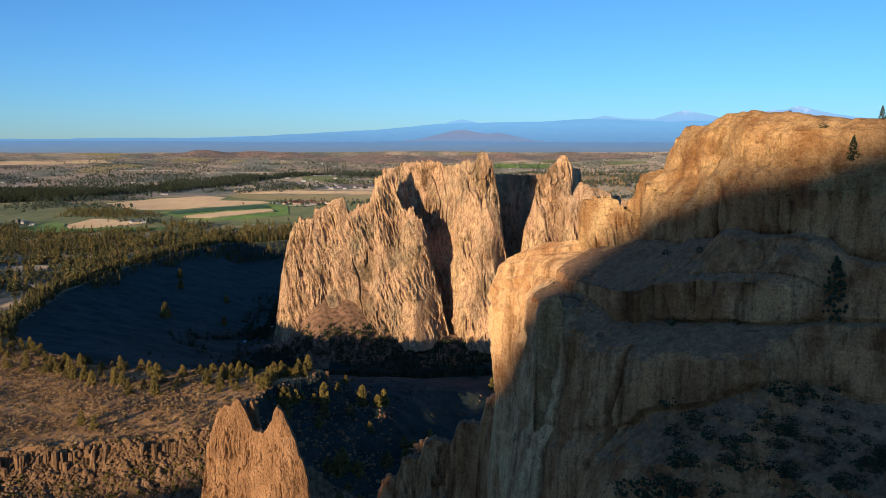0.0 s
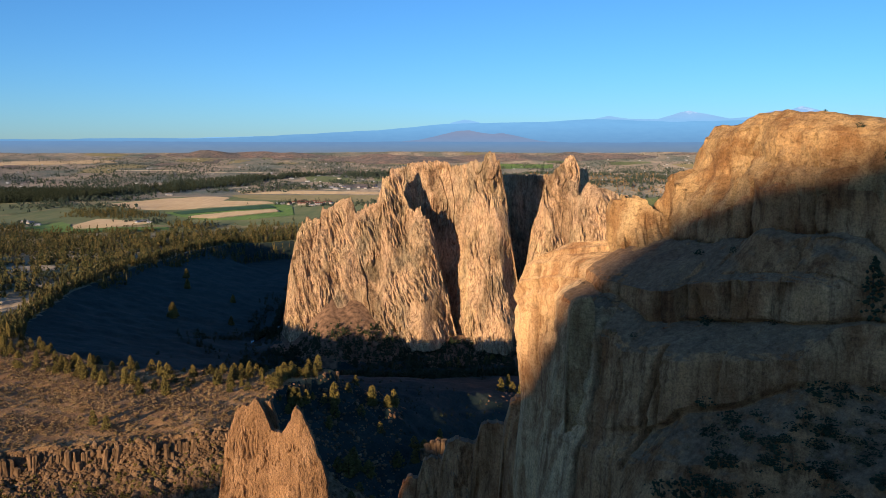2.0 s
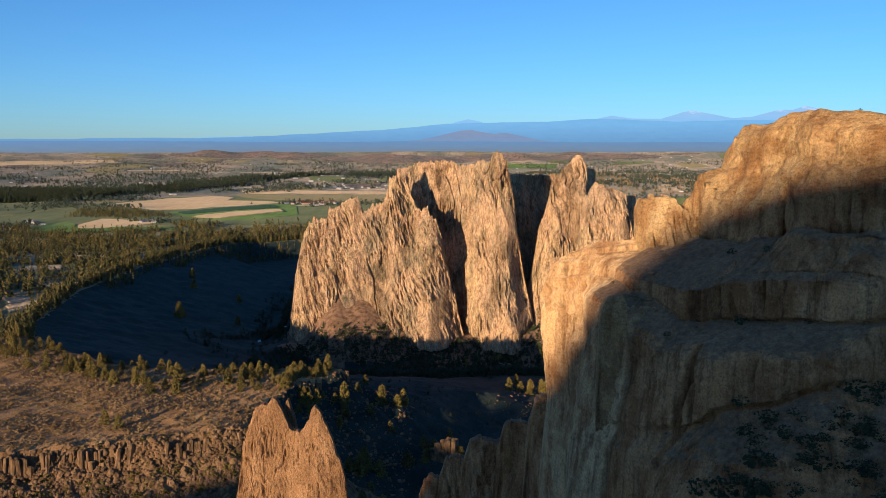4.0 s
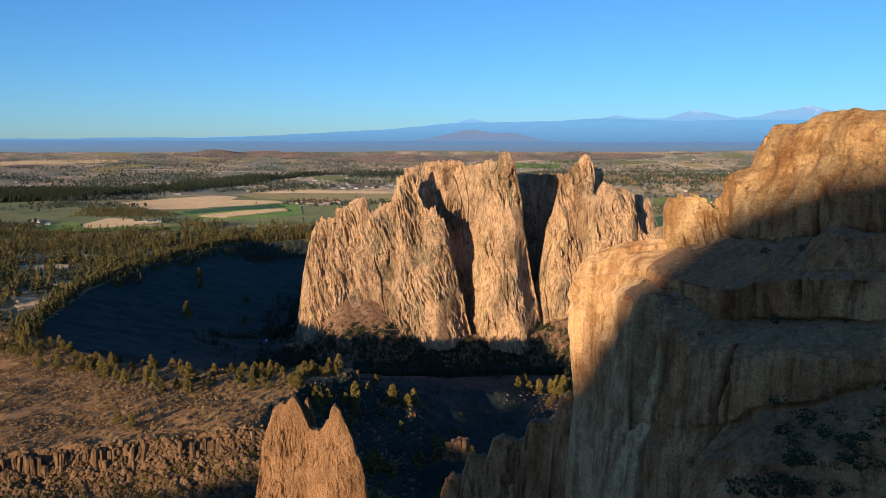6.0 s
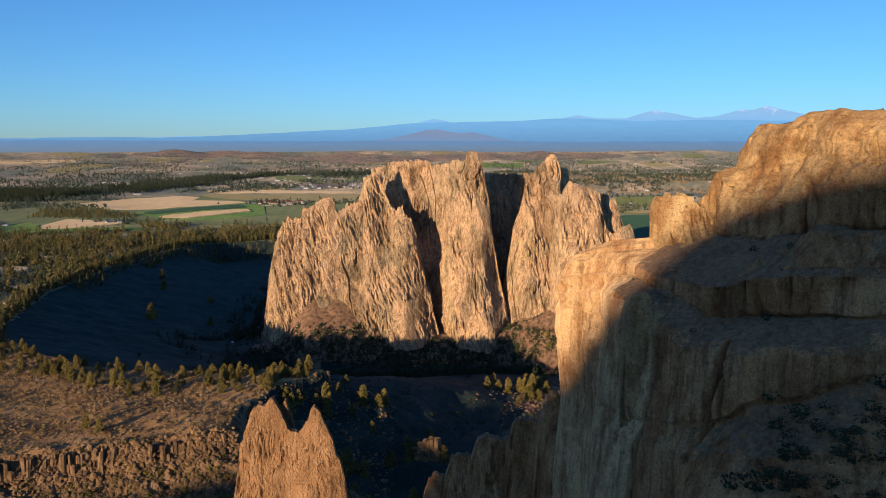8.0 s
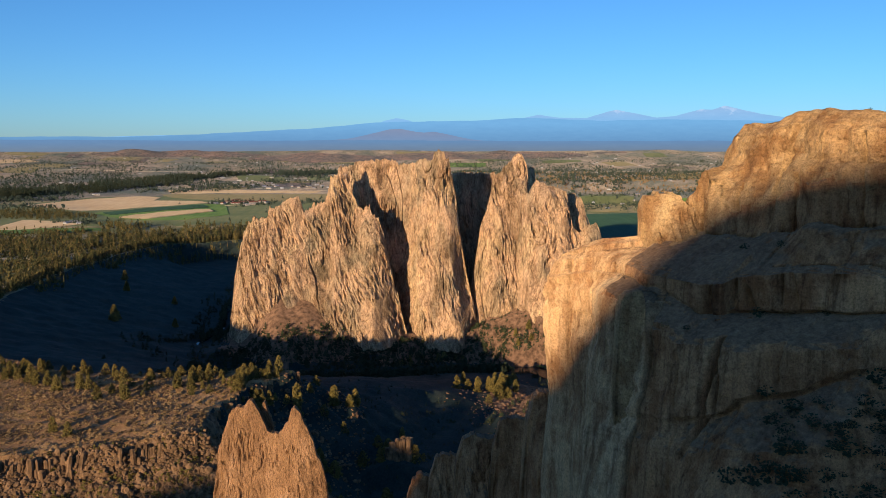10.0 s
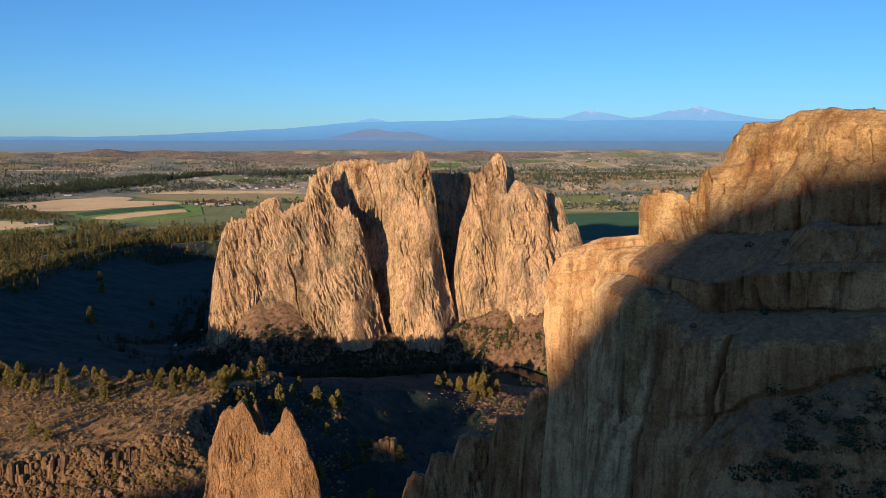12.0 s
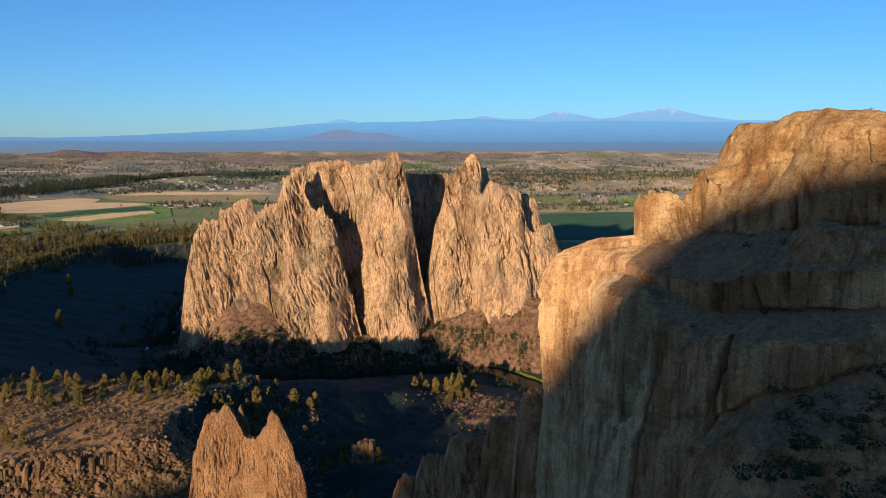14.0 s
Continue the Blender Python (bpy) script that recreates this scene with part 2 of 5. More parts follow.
def plain(col, spread=0.25, scale=0.5):
    def build(t):
        f = noisy(t, scale)
        lo, hi = tuple(c * (1 - spread) for c in col), tuple(min(1.0, c * (1 + spread)) for c in col)
        return ramp(t, f, [(0.35, lo), (0.65, hi)]), f
    return build


def field(a, b, rows=0.12):
    def build(t):
        w = noisy(t, rows, (1.0, 0.08, 1), 5, 0.6)
        p = noisy(t, 0.012, (1, 1, 1), 5, 0.6)
        col = ramp(t, plus(t, (w, 0.5), (p, 0.5)), [(0.38, a), (0.62, b)])
        return col, noisy(t, 1.2)
    return build


MAT = {
    "talus": material("talus", plain((0.205, 0.118, 0.068), 0.5, 0.25), 0.95, 0.9, 0.5),
    "tower": material("tower_rock", tower_rock, 0.9, 0.9, 1.2),
    "cliff": material("cliff_rock", cliff_rock(((0.40, 0.20, 0.085), (0.55, 0.295, 0.13), (0.65, 0.39, 0.19)), 0.72, 0.4, 0.7), 0.9, 0.9, 0.32),
    "cap": material("weathered_cap_rock", cliff_rock(((0.46, 0.265, 0.12), (0.62, 0.395, 0.18), (0.70, 0.49, 0.25)), 0.2, 0.5), 0.9, 1.0, 0.5),
    "buff": material("buff_tuff", cliff_rock(((0.60, 0.37, 0.185), (0.70, 0.46, 0.235), (0.76, 0.55, 0.31)), 0.6, 0.3), 0.9, 0.8, 0.3),
    "basalt": material("basalt", basalt_rock, 0.9, 0.7, 0.4),
    "spike": material("spike_rock", spike_rock, 0.9, 1.0, 0.8),
    "soil": material("dry_soil", soil, 0.95, 0.8, 0.9),
    "hazed_steppe": material("hazed_sage_steppe", hazed_steppe, 0.95, 0.8, 0.9),
    "mesa": material("mesa_soil", mesa_soil, 0.95, 0.9, 0.5),
    "canyon": material("shaded_canyon_soil", shaded_canyon_soil, 0.95, 0.6, 0.5),
    "needles": material("juniper_needles", leaves((0.055, 0.048, 0.013), (0.15, 0.113, 0.028), (0.24, 0.175, 0.045)), 0.8, 0.5, 0.3),
    "pine": material("pine_needles", leaves((0.03, 0.042, 0.015), (0.10, 0.09, 0.028), (0.24, 0.165, 0.052)), 0.8, 0.5, 0.3),
    "bark": material("bark", plain((0.10, 0.065, 0.04)), 0.9),
    "sage": material("sagebrush", leaves((0.12, 0.075, 0.030), (0.28, 0.17, 0.068), (0.44, 0.285, 0.13)), 0.9, 0.4, 0.2),
    # Far leaves, cooled and greyed to take in the distance haze.
    "cool": material("hazed_tree_leaves", leaves((0.025, 0.042, 0.03), (0.055, 0.075, 0.048), (0.11, 0.115, 0.08)), 0.8, 0.5, 0.3),
    "bush": material("dark_shrub", leaves((0.02, 0.03, 0.014), (0.04, 0.05, 0.022), (0.07, 0.07, 0.035)), 0.85, 0.4, 0.2),
}


# ---- mesh helpers ----
def mesh_of(name, verts, faces, mat, smooth_shade=True):
    me = bpy.data.meshes.new(name)
    verts, faces = np.asarray(verts, np.float32), np.asarray(faces, np.int32)
    n = faces.shape[1]
    me.vertices.add(len(verts))
    me.vertices.foreach_set("co", verts.ravel())
    me.loops.add(faces.size)
    me.loops.foreach_set("vertex_index", faces.ravel())
    me.polygons.add(len(faces))
    me.polygons.foreach_set("loop_start", np.arange(0, faces.size, n, dtype=np.int32))
    me.polygons.foreach_set("loop_total", np.full(len(faces), n, np.int32))
    me.polygons.foreach_set("use_smooth", np.full(len(faces), smooth_shade))
    me.update(calc_edges=True)
    me.validate()
    me.materials.append(mat)
    return me


def thing(name, data, label, category, group="", kind=""):
    return tagged(new(name, data), label, category, group, kind)


def part(name, data, parent, label=""):
    ob = new(name, data)
    ob.parent = parent
    if label:
        ob["label"] = label
    return ob


def grid_faces(rows, cols, wrap=False):
    r = np.arange(rows - 1)[:, None] * cols
    c = np.arange(cols if wrap else cols - 1)[None, :]
    n = (c + 1) % cols
    a, b = (r + c).ravel(), (r + n).ravel()
    return np.stack([a, b, b + cols, a + cols], 1)


# ---- the lie of the land ----
EYE_Z = 190.0
RIM = np.array([(-900, 300), (-420, 340), (-280, 352), (-205, 373), (-180, 383), (-161, 388.5), (-126, 400), (-104, 411), (-105, 445), (-92, 485), (-68, 524), (-100, 528), (-160, 524), (-215, 537), (-252, 566), (-302, 625), (-335, 700), (-365, 860), (-372, 1010), (-372, 1250), (-345, 1420), (-240, 1490), (0, 1540), (350, 1500), (700, 1250), (900, 900), (900, 300), (900, -300), (-900, -300)], float)
RIVER = np.array([(330, 440), (230, 560), (140, 668), (112, 735), (40, 742), (-60, 728), (-150, 745), (-218, 802), (-191, 846), (-181, 922), (-195, 1050), (-180, 1230), (-60, 1360), (150, 1380), (400, 1250), (600, 950)], float)


GORGE = np.array([(-2300, 2420), (-1600, 2560), (-1268, 2590), (-990, 2660), (-900, 2850), (-770, 3050), (-650, 3330), (-450, 3440), (-150, 3560)], float)


def far_from(x, y, line):
    best = np.full(x.shape, 1e9)
    for (ax, ay), (bx, by) in zip(line[:-1], line[1:]):
        dx, dy = bx - ax, by - ay
        t = np.clip(((x - ax) * dx + (y - ay) * dy) / (dx * dx + dy * dy), 0, 1)
        best = np.minimum(best, (x - ax - t * dx) ** 2 + (y - ay - t * dy) ** 2)
    return np.sqrt(best)


def inside(x, y, poly):
    hit = np.zeros(x.shape, bool)
    for (ax, ay), (bx, by) in zip(poly, np.roll(poly, -1, 0)):
        if ay != by:
            hit ^= ((ay > y) != (by > y)) & (x < (bx - ax) * (y - ay) / (by - ay) + ax)
    return hit


def ground_z(x, y):
    x, y = np.asarray(x, float), np.asarray(y, float)
    r = np.hypot(x, y)
    top = np.interp(y, [350, 600, 720, 1000, 1450, 2000, 2600], [57, 57, 49, 46, 31, 38, 40])
    k = np.clip((r - 2600) / (4850 - 2600), 0, 1)
    far = EYE_Z - r * 0.0577 * (1 - k)
    far = far + 9 * np.clip(fbm(x / 420, y / 300, 0, 3, 11), 0, 2) * smooth(2700, 3300, r) * (1 - smooth(4300, 4800, r))
    top = np.where((r > 2600) & (y > 0), far, top)
    top = top - 16 * smooth(150, 330, x) * (y < 2450)
    bluff = np.hypot(x - 500, y - 200) - 2480 + 60 * fbm(x / 160, y / 160, 0, 3, 61)
    top = top + 22 * smooth(0, 120, bluff) * (1 - smooth(250, 900, bluff)) * smooth(150, 350, x)
    top = top + 1.2 * fbm(x / 60, y / 60, 0, 3, 3) + 0.35 * fbm(x / 7, y / 7, 0, 3, 5) * (r < 1500)
    d = far_from(x, y, RIM) + 3.5 * fbm(x / 14, y / 14, 0, 3, 8)
    near = 1 - smooth(480, 640, y)
    slope = 0.27 + 0.41 * near + 0.55 * smooth(1280, 1400, y)
    cliff = 9.0 * near + 2.0 * (1 - near)
    low = top - cliff * smooth(0, 3.5, d) - slope * np.maximum(d - 3, 0)
    low = low + (1.6 * fbm(x / 9, y / 9, 0, 4, 21) + 1.0 * ridged(x / 5, y / 5, 0, 3, 22)) * smooth(2, 10, d) * (0.35 + 0.65 * near)
    dr = far_from(x, y, RIVER)
    floor = 0.16 * np.maximum(dr - 14, 0)
    floor = np.minimum(floor, np.interp(y, [700, 900, 1100], [9, 12, 6]) + 8 * np.exp(-((x + 10) ** 2 + (y - 481) ** 2) / 420)) + 1.5 * fbm(x / 25, y / 25, 0, 4, 31) * smooth(12, 30, dr) - 1.5 * (1 - smooth(8, 13, dr))
    low = np.where(y < 470, low, np.maximum(low, floor))
    low = np.maximum(low, np.where(y < 470, 4 + 2 * fbm(x / 30, y / 30, 0, 3, 33), -2))
    # talus below the towers
    tal = np.interp(x, [-180, -150, -126, -112, -90, -70, -50, -30, -10, 40, 75, 100, 150, 260], [12, 22, 48, 63, 57, 47, 36, 24, 15, 13, 28, 40, 56, 58]) - np.interp(x, [-60, 60, 110], [0.6, 0.8, 1.3]) * np.maximum(far_from(x, y, np.array([(-120, 868), (-40, 850), (40, 815), (140, 790), (230, 765), (420, 700)], float)) - 26, 0)
    tal = tal + 2.0 * fbm(x / 12, y / 12, 0, 4, 41)
    low = np.maximum(low, np.where(dr > 11, np.minimum(tal, 60), -5))
    return np.where(inside(x, y, RIM), low, top)


def spread(a, b, n, power=1.6):
    return a + (b - a) * np.linspace(0, 1, n) ** power


gx = np.concatenate([spread(-430, -4900, 130, 1.35)[::-1], np.arange(-426, 260, 3.0), spread(260, 4900, 110, 1.35)])
gy = np.concatenate([np.arange(-2500, 200, 90.0), np.arange(200, 350, 6.0), np.arange(350, 620, 2.6), np.arange(620, 960, 4.0), np.arange(960, 1600, 8.0), spread(1600, 4900, 150, 1.15)])
GX, GY = np.meshgrid(gx, gy)
GZ = ground_z(GX, GY)
ground = thing("ground", mesh_of("ground", np.stack([GX, GY, GZ], -1).reshape(-1, 3), grid_faces(len(gy), len(gx)), MAT["soil"]), "dry brown grassland, sagebrush and canyon slopes", "ground", kind="structure")
ground.data.materials.append(MAT["canyon"])
ground.data.materials.append(MAT["basalt"])
ground.data.materials.append(MAT["hazed_steppe"])
ground.data.materials.append(MAT["mesa"])
ground.data.materials.append(MAT["talus"])
mid = lambda a: (a[:-1, :-1] + a[1:, 1:]).ravel() / 2
deep, at_y = inside(mid(GX), mid(GY), RIM), mid(GY)
at_x, wave = mid(GX), 7 * fbm(mid(GX) / 22, at_y / 22, 0, 3, 79)
bank_y = np.interp(at_x, [40, 112, 140, 230, 330], [742, 735, 668, 560, 440]) + 3
scree = deep & (at_y + 0.3 * wave > bank_y) & (at_y < 900) & (at_x + wave > -165) & (mid(GZ) > 0.6) & ((at_x > -20) | (mid(GZ) + 0.5 * wave > 4))
shore = deep & (((at_x - 88) / 34) ** 2 + ((at_y - 618) / 62) ** 2 + 0.06 * wave < 1)
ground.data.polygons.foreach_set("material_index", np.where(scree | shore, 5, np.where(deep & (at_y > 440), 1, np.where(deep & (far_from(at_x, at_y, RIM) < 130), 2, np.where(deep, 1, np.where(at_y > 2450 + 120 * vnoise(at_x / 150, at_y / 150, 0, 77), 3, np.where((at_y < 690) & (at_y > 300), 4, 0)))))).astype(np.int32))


# ---- rock towers ----
def fin(crest, base, y_at, front, back, cols, rows, seed, groove=2.2, lean=0.16, jag=2.0, block=1.5, rough=1.0, cell=9.0, shear=0.12, grain=0.0, power=0.92, tall=2.4, spikes=0.0):
    """A standing blade of rock. crest: (x, z) along its top; y_at: (x, y) of its crest in plan; front, back: how far its two faces
    stand out at the foot, in metres; both meet at the jagged crest."""
    cx, cz = np.array(crest, float).T
    x = np.linspace(cx[0], cx[-1], cols)
    top = np.interp(x, cx, cz)
    jagged = jag * (1.4 * facets(x / (3.4 * jag + 0.3), 0.5, seed, seed + 31) + 0.7 * facets(x / (1.3 * jag + 0.2), 0.5, seed, seed + 33) + 0.35 * vnoise(x / 0.9, 0.1, seed, seed + 2) + spikes * np.clip(planes(x / (0.8 * jag + 0.3), 0.3, seed + 35), 0, 1) ** 1.3)
    edge = smooth(0, 6, x - x[0]) * smooth(0, 6, x[-1] - x)
    top = np.maximum(top + jagged * edge, base + 0.5)
    yc = np.interp(x, *np.array(y_at, float).T)
    w = max(3, int(cols * 0.55 * cell / (x[-1] - x[0])))
    even = np.convolve(np.pad(top, w, "edge"), np.ones(2 * w + 1) / (2 * w + 1), "valid")
    steep = np.clip(np.abs(np.gradient(yc, x)) - 0.7, 0, 1.5)
    out = []
    for side, reach, count in ((-1, front, rows), (1, back, rows // 4)):
        X, V = np.meshgrid(x, np.linspace(0, 1, count) ** power)
        Z = base + V * (top - base)[None, :]
        drop = np.maximum(np.minimum(even, top + 4)[None, :] - Z, 0)
        wx = X + shear * Z + 0.25 * cell * rough * fbm(X / (1.6 * cell), side, Z / (2.5 * cell), 3, seed + 3) + side * 500
        bulge = fbm(X / 38, side * 3.0, Z / 70, 3, seed + 5) * 6.0 * rough
        grooves = ridged(wx / 15, side * 2.0, Z / 80, 2, seed + 9) * groove * 0.7
        crag = 0.22 + 1.08 * smooth(-0.25, 0.4, fbm(X / (2.6 * cell), side, Z / (3.2 * cell), 3, seed + 12))
        broad = block * (3.2 * planes(wx / (2.4 * cell), Z / (3.4 * cell), seed + 11) + 1.7 * planes(wx / cell, Z / (cell * tall), seed + 13))
        blocks = broad + block * crag * (1.25 * planes((wx + 0.3 * Z) / cell * 2.2, Z / (cell * 1.2), seed + 15) + 0.85 * planes((wx - 0.15 * Z) / cell * 4.6, Z / (cell * 0.6), seed + 17) + 0.48 * planes(wx / cell * 9.5, Z / (cell * 0.28), seed + 19))
        crack = -block * 2.4 * np.exp(-(vnoise(wx / (1.1 * cell), side, Z / (7 * cell), seed + 21) / 0.035) ** 2) * smooth(-0.05, 0.4, vnoise(X / (2.0 * cell), side, Z / (2.2 * cell), seed + 22))
        steps = 0.38 * crag * block * facets(wx / (0.7 * cell), side, Z / (1.3 * cell), seed + 23)
        steps = steps + block * crag * (0.6 * ridged(wx / (0.8 * cell), side, Z / (2.4 * cell), 2, seed + 40) + 0.85 * crag * planes((wx + 0.2 * Z) / (0.36 * cell), Z / (2.4 * cell), seed + 43) + 0.45 * crag * planes((wx - 0.1 * Z) / (0.16 * cell), Z / (1.0 * cell), seed + 45) + 0.25 * ridged(wx / (0.3 * cell), side, Z / cell, 2, seed + 47))
        small = grain * fbm(X / 0.5, side, Z / 0.9, 2, seed + 24)
        keep = smooth(0, 10, drop)
        depth = 1.2 + reach * (1 - np.exp(-drop / 9)) * 0.25 + lean * drop + reach * 0.75 * smooth(0, 120, drop)
        depth = depth + (bulge + grooves + crack) * (0.12 + 0.88 * keep) + (blocks + steps) * (0.3 + 0.7 * keep) + small
        Y = yc[None, :] + side * depth
        X = X + steep[None, :] * (1.6 * planes(Y / 7, Z / 12, seed + 25) + 0.9 * planes(Y / 3, Z / 5, seed + 27))
        out.append(np.stack([X, Y, Z], -1))
    ring = np.concatenate([out[0], out[1][::-1]], 0)
    return ring.reshape(-1, 3), grid_faces(len(ring), cols)


def tower(name, label, mat, *args, **kw):
    verts, faces = fin(*args, **kw)
    return thing(name, mesh_of(name, verts, faces, mat, False), label, "rock tower", "rock towers")


tower("rock_tower", "tan and pink welded-tuff cliff with a jagged crest and fluted face", MAT["tower"],
      [(-162, 12), (-157, 61), (-147, 103), (-142, 114), (-124, 122), (-113, 134), (-96, 138), (-94, 140), (-89, 124), (-80, 130), (-69, 134), (-64, 155), (-54, 166), (-50, 152), (-42, 139), (-38, 131), (-31, 127), (-25, 125), (-20, 122), (-16, 111), (-10, 80), (-3, 47), (6, 14)],
      8, [(-169, 868), (-95, 850), (-50, 848), (-24, 826), (6, 812)], 20, 14, 340, 230, 3, lean=0.20, shear=0.32, spikes=2.6)
tower("rock_tower", "tall orange-tan rock wall ending in a narrow pinnacle", MAT["tower"],
      [(-70, 60), (-62, 150), (-57, 165), (-33, 170), (-12, 173), (3, 168.5), (14, 170.5), (20, 173), (27, 174), (30, 175), (31, 180.5), (36, 182.5), (40, 181.5), (41, 177.5), (44, 175), (46, 163), (50, 141), (54, 106), (59, 76), (66, 45), (72, 14)],
      8, [(-70, 900), (-33, 895), (0, 882), (8, 874), (17, 836), (45, 818), (72, 808)], 18, 14, 290, 230, 17, lean=0.16, jag=1.5, spikes=1.0)
tower("rock_tower", "pointed orange-tan rock spire with a shaded cleft beside it", MAT["tower"],
      [(58, 10), (65, 50), (71, 82), (75, 112), (80.4, 125), (84.2, 141), (85.4, 150), (89.8, 160), (95.2, 163), (98, 168.5), (104.5, 172.5), (106, 175.5), (108.9, 179.4), (113, 179.2), (115.4, 173.5), (117.8, 167), (119.5, 148), (122, 113), (126, 49), (132, 12)],
      8, [(58, 832), (105, 838), (132, 826)], 20, 14, 160, 220, 29, lean=0.17, jag=1.0, spikes=0.6)
broad = tower("rock_tower", "broad tan rock buttress with two small towers on its crest", MAT["tower"],
      [(96, 10), (103, 53), (107, 112), (108.5, 143), (112.6, 145.6), (115.7, 143.5), (118.2, 150.6), (121.2, 156), (125.8, 154.6), (132.5, 151), (141.3, 148.9), (147.6, 145), (149.2, 133), (152, 119.5), (154, 113.5), (159, 109.6), (164.1, 112.6), (166.6, 116.2), (173.4, 118.5), (176.1, 112), (178.9, 101.6), (181.6, 95.4), (190, 88), (230, 84), (300, 70), (360, 20)],
      8, [(96, 808), (144, 797), (170, 790), (230, 770), (360, 720)], 24, 16, 270, 200, 41, lean=0.17, jag=0.9)
verts, faces = fin([(146, 80), (152, 138), (153.5, 141.5), (159, 143), (163.9, 138.8), (166.6, 137.7), (170, 125.6), (173.3, 116.7), (178, 100), (186, 60)],
                   20, [(146, 822), (186, 816)], 8, 8, 110, 160, 47, lean=0.12, jag=0.7)
part("rear_column", mesh_of("rear_column", verts, faces, MAT["tower"], False), broad)
tower("rock_tower", "flat-topped rear rock wall lying in deep shade", MAT["tower"],
      [(20, 20), (36, 150), (42, 158), (58, 160), (80, 159), (96, 159), (110, 150), (118, 166), (133, 165), (136, 142), (148, 110), (170, 20)],
      8, [(20, 905), (96, 905), (112, 882), (170, 880)], 10, 12, 120, 100, 53, lean=0.08, jag=1.0)
spike = tower("rock_tower", "forked orange rock spike standing on the near slope", MAT["spike"],
      [(-84, 30), (-74, 70), (-68.9, 92), (-68, 98.7), (-67.3, 105.2), (-66.5, 107), (-65.4, 109.9), (-64.4, 113.3), (-63.2, 115.4), (-61.7, 116.3), (-59.9, 116.9), (-59.0, 118.1), (-57.6, 118.2), (-56.9, 117.6), (-55.8, 115.5), (-54, 112.4), (-53, 110.7), (-51, 110.5), (-49.5, 110.6), (-48.2, 112.7), (-47.1, 113.9), (-46.5, 116.8), (-45.4, 118.3), (-43.5, 117.3), (-41.9, 113.7), (-39.9, 109.2), (-39.2, 105.8), (-38.3, 104.9), (-37.2, 101), (-36.1, 93.7), (-30, 62), (-22, 30)],
      20, [(-84, 252), (-58, 249), (-45, 240), (-22, 232)], 8, 6, 230, 280, 61, groove=0.5, lean=0.14, jag=0.45, block=0.28, rough=0.4, cell=2.2, grain=0.2, spikes=0.5, power=0.5, tall=1.8, shear=0.05)

verts, faces = fin([(-56.4, 106), (-55.4, 115.5), (-54.8, 117.3), (-54.2, 117.5), (-53.6, 115.2), (-52.6, 112.6), (-51.4, 106)], 100, [(-57, 251), (-51, 250)], 0.8, 0.8, 40, 60, 63, groove=0.1, lean=0.05, jag=0.15, block=0.15, rough=0.1, cell=1.2, grain=0.1)
part("horn", mesh_of("horn", verts, faces, MAT["spike"], False), spike)

# ---- the near cliff ----
# Its face runs along T; d goes into the rock, p along the face.
FACE_O, FACE_T, FACE_D = np.array([11.0, 143.0]), np.array([0.55, -0.835]), np.array([0.835, 0.55])
STATION = [-24, -22.2, -20.8, -18.5, -13, -8, -4, 0, 4, 8, 19, 21.6, 22.3, 30, 40, 43.5, 46, 65]
LOW_D = [44, 17, 11.0, 10.4, 10.0, 9.3, 6.6, 2.8, 1.0, 0.4, -0.6, -0.4, -0.3, 0.3, 6, 9.5, 14, 20]        # lower wall
LOW_Z = [126, 148, 160.0, 163.0, 164.3, 165.2, 165.5, 165.6, 165.4, 164.0, 161.6, 161.6, 161.8, 162.3, 163.6, 164, 164.5, 166]
MID_D = [45, 18.5, 11.8, 11.0, 10.6, 10.4, 9.8, 9.2, 7.4, 5.0, 5.2, 5.8, 7.5, 8.5, 11.5, 13, 17, 21]      # second wall
MID_Z = [131, 153, 164.8, 167.8, 168.8, 169.8, 170.2, 170.4, 170.2, 169.8, 169.6, 170.0, 170.8, 172.2, 173, 172.4, 170.5, 171]
TOP_D = [46, 20, 13.4, 12.7, 12.6, 12.9, 15.0, 21.5, 22, 20, 18, 17.8, 17.7, 16.8, 17.5, 18.2, 19, 24]        # top wall
TOP_LEAN = [1, 1, 1.2, 1.4, 1.6, 2.0, 2.6, 10.5, 10, 8, 4.5, 4.2, 4.1, 3, 2, 2, 2, 2]
SKY_P = [-24, -22.2, -20.8, -18.5, -16.4, -13, -10, -4.6, -2.0, -0.6, 0.4, 3.0, 4.0, 4.4, 4.9, 6.5, 13.8, 17, 19.5, 22, 28, 30.5, 34.5, 39.7, 42, 43.3, 46.7, 48, 65]
SKY_Z = [134, 156, 167.0, 169.6, 170.6, 171.9, 172.7, 173.4, 174.2, 178, 182, 186, 188.6, 191, 192.8, 193.6, 193.3, 193.8, 194.4, 195, 195.1, 194.3, 194.0, 193.6, 193.3, 194, 194, 193.4, 193.5]
BENCH = [0, 0, 0, 0, 0, 0, 0, 0, 0, 0, 0.6, 2.2, 2.7, 8, 15, 17, 18, 24]                      # slope below the lower wall
BATTER = [0, -1, -1.2, -1.1, -1.0, 0.2, 1.4, 2.8, 3.5, 4.0, 3.0, 2.6, 2.5, 1.5, 0.5, 0.5, 0.5, 0.5]
CUT = [0, 0, 0, 0, 0, 0, 0, 0.1, 0.2, 0.4, 0.4, 0.5, 1.2, 1.4, 1.4, 1.0, 0.4, 1.0]                # undercut below each wall
BACK = [20, 14, 9, 9, 8, 8, 7, 1.0, 0.8, 0.8, 0.8, 0.8, 0.8, 0.8, 0.8, 0.8, 0.8, 0.8]            # fall of the top behind its edge


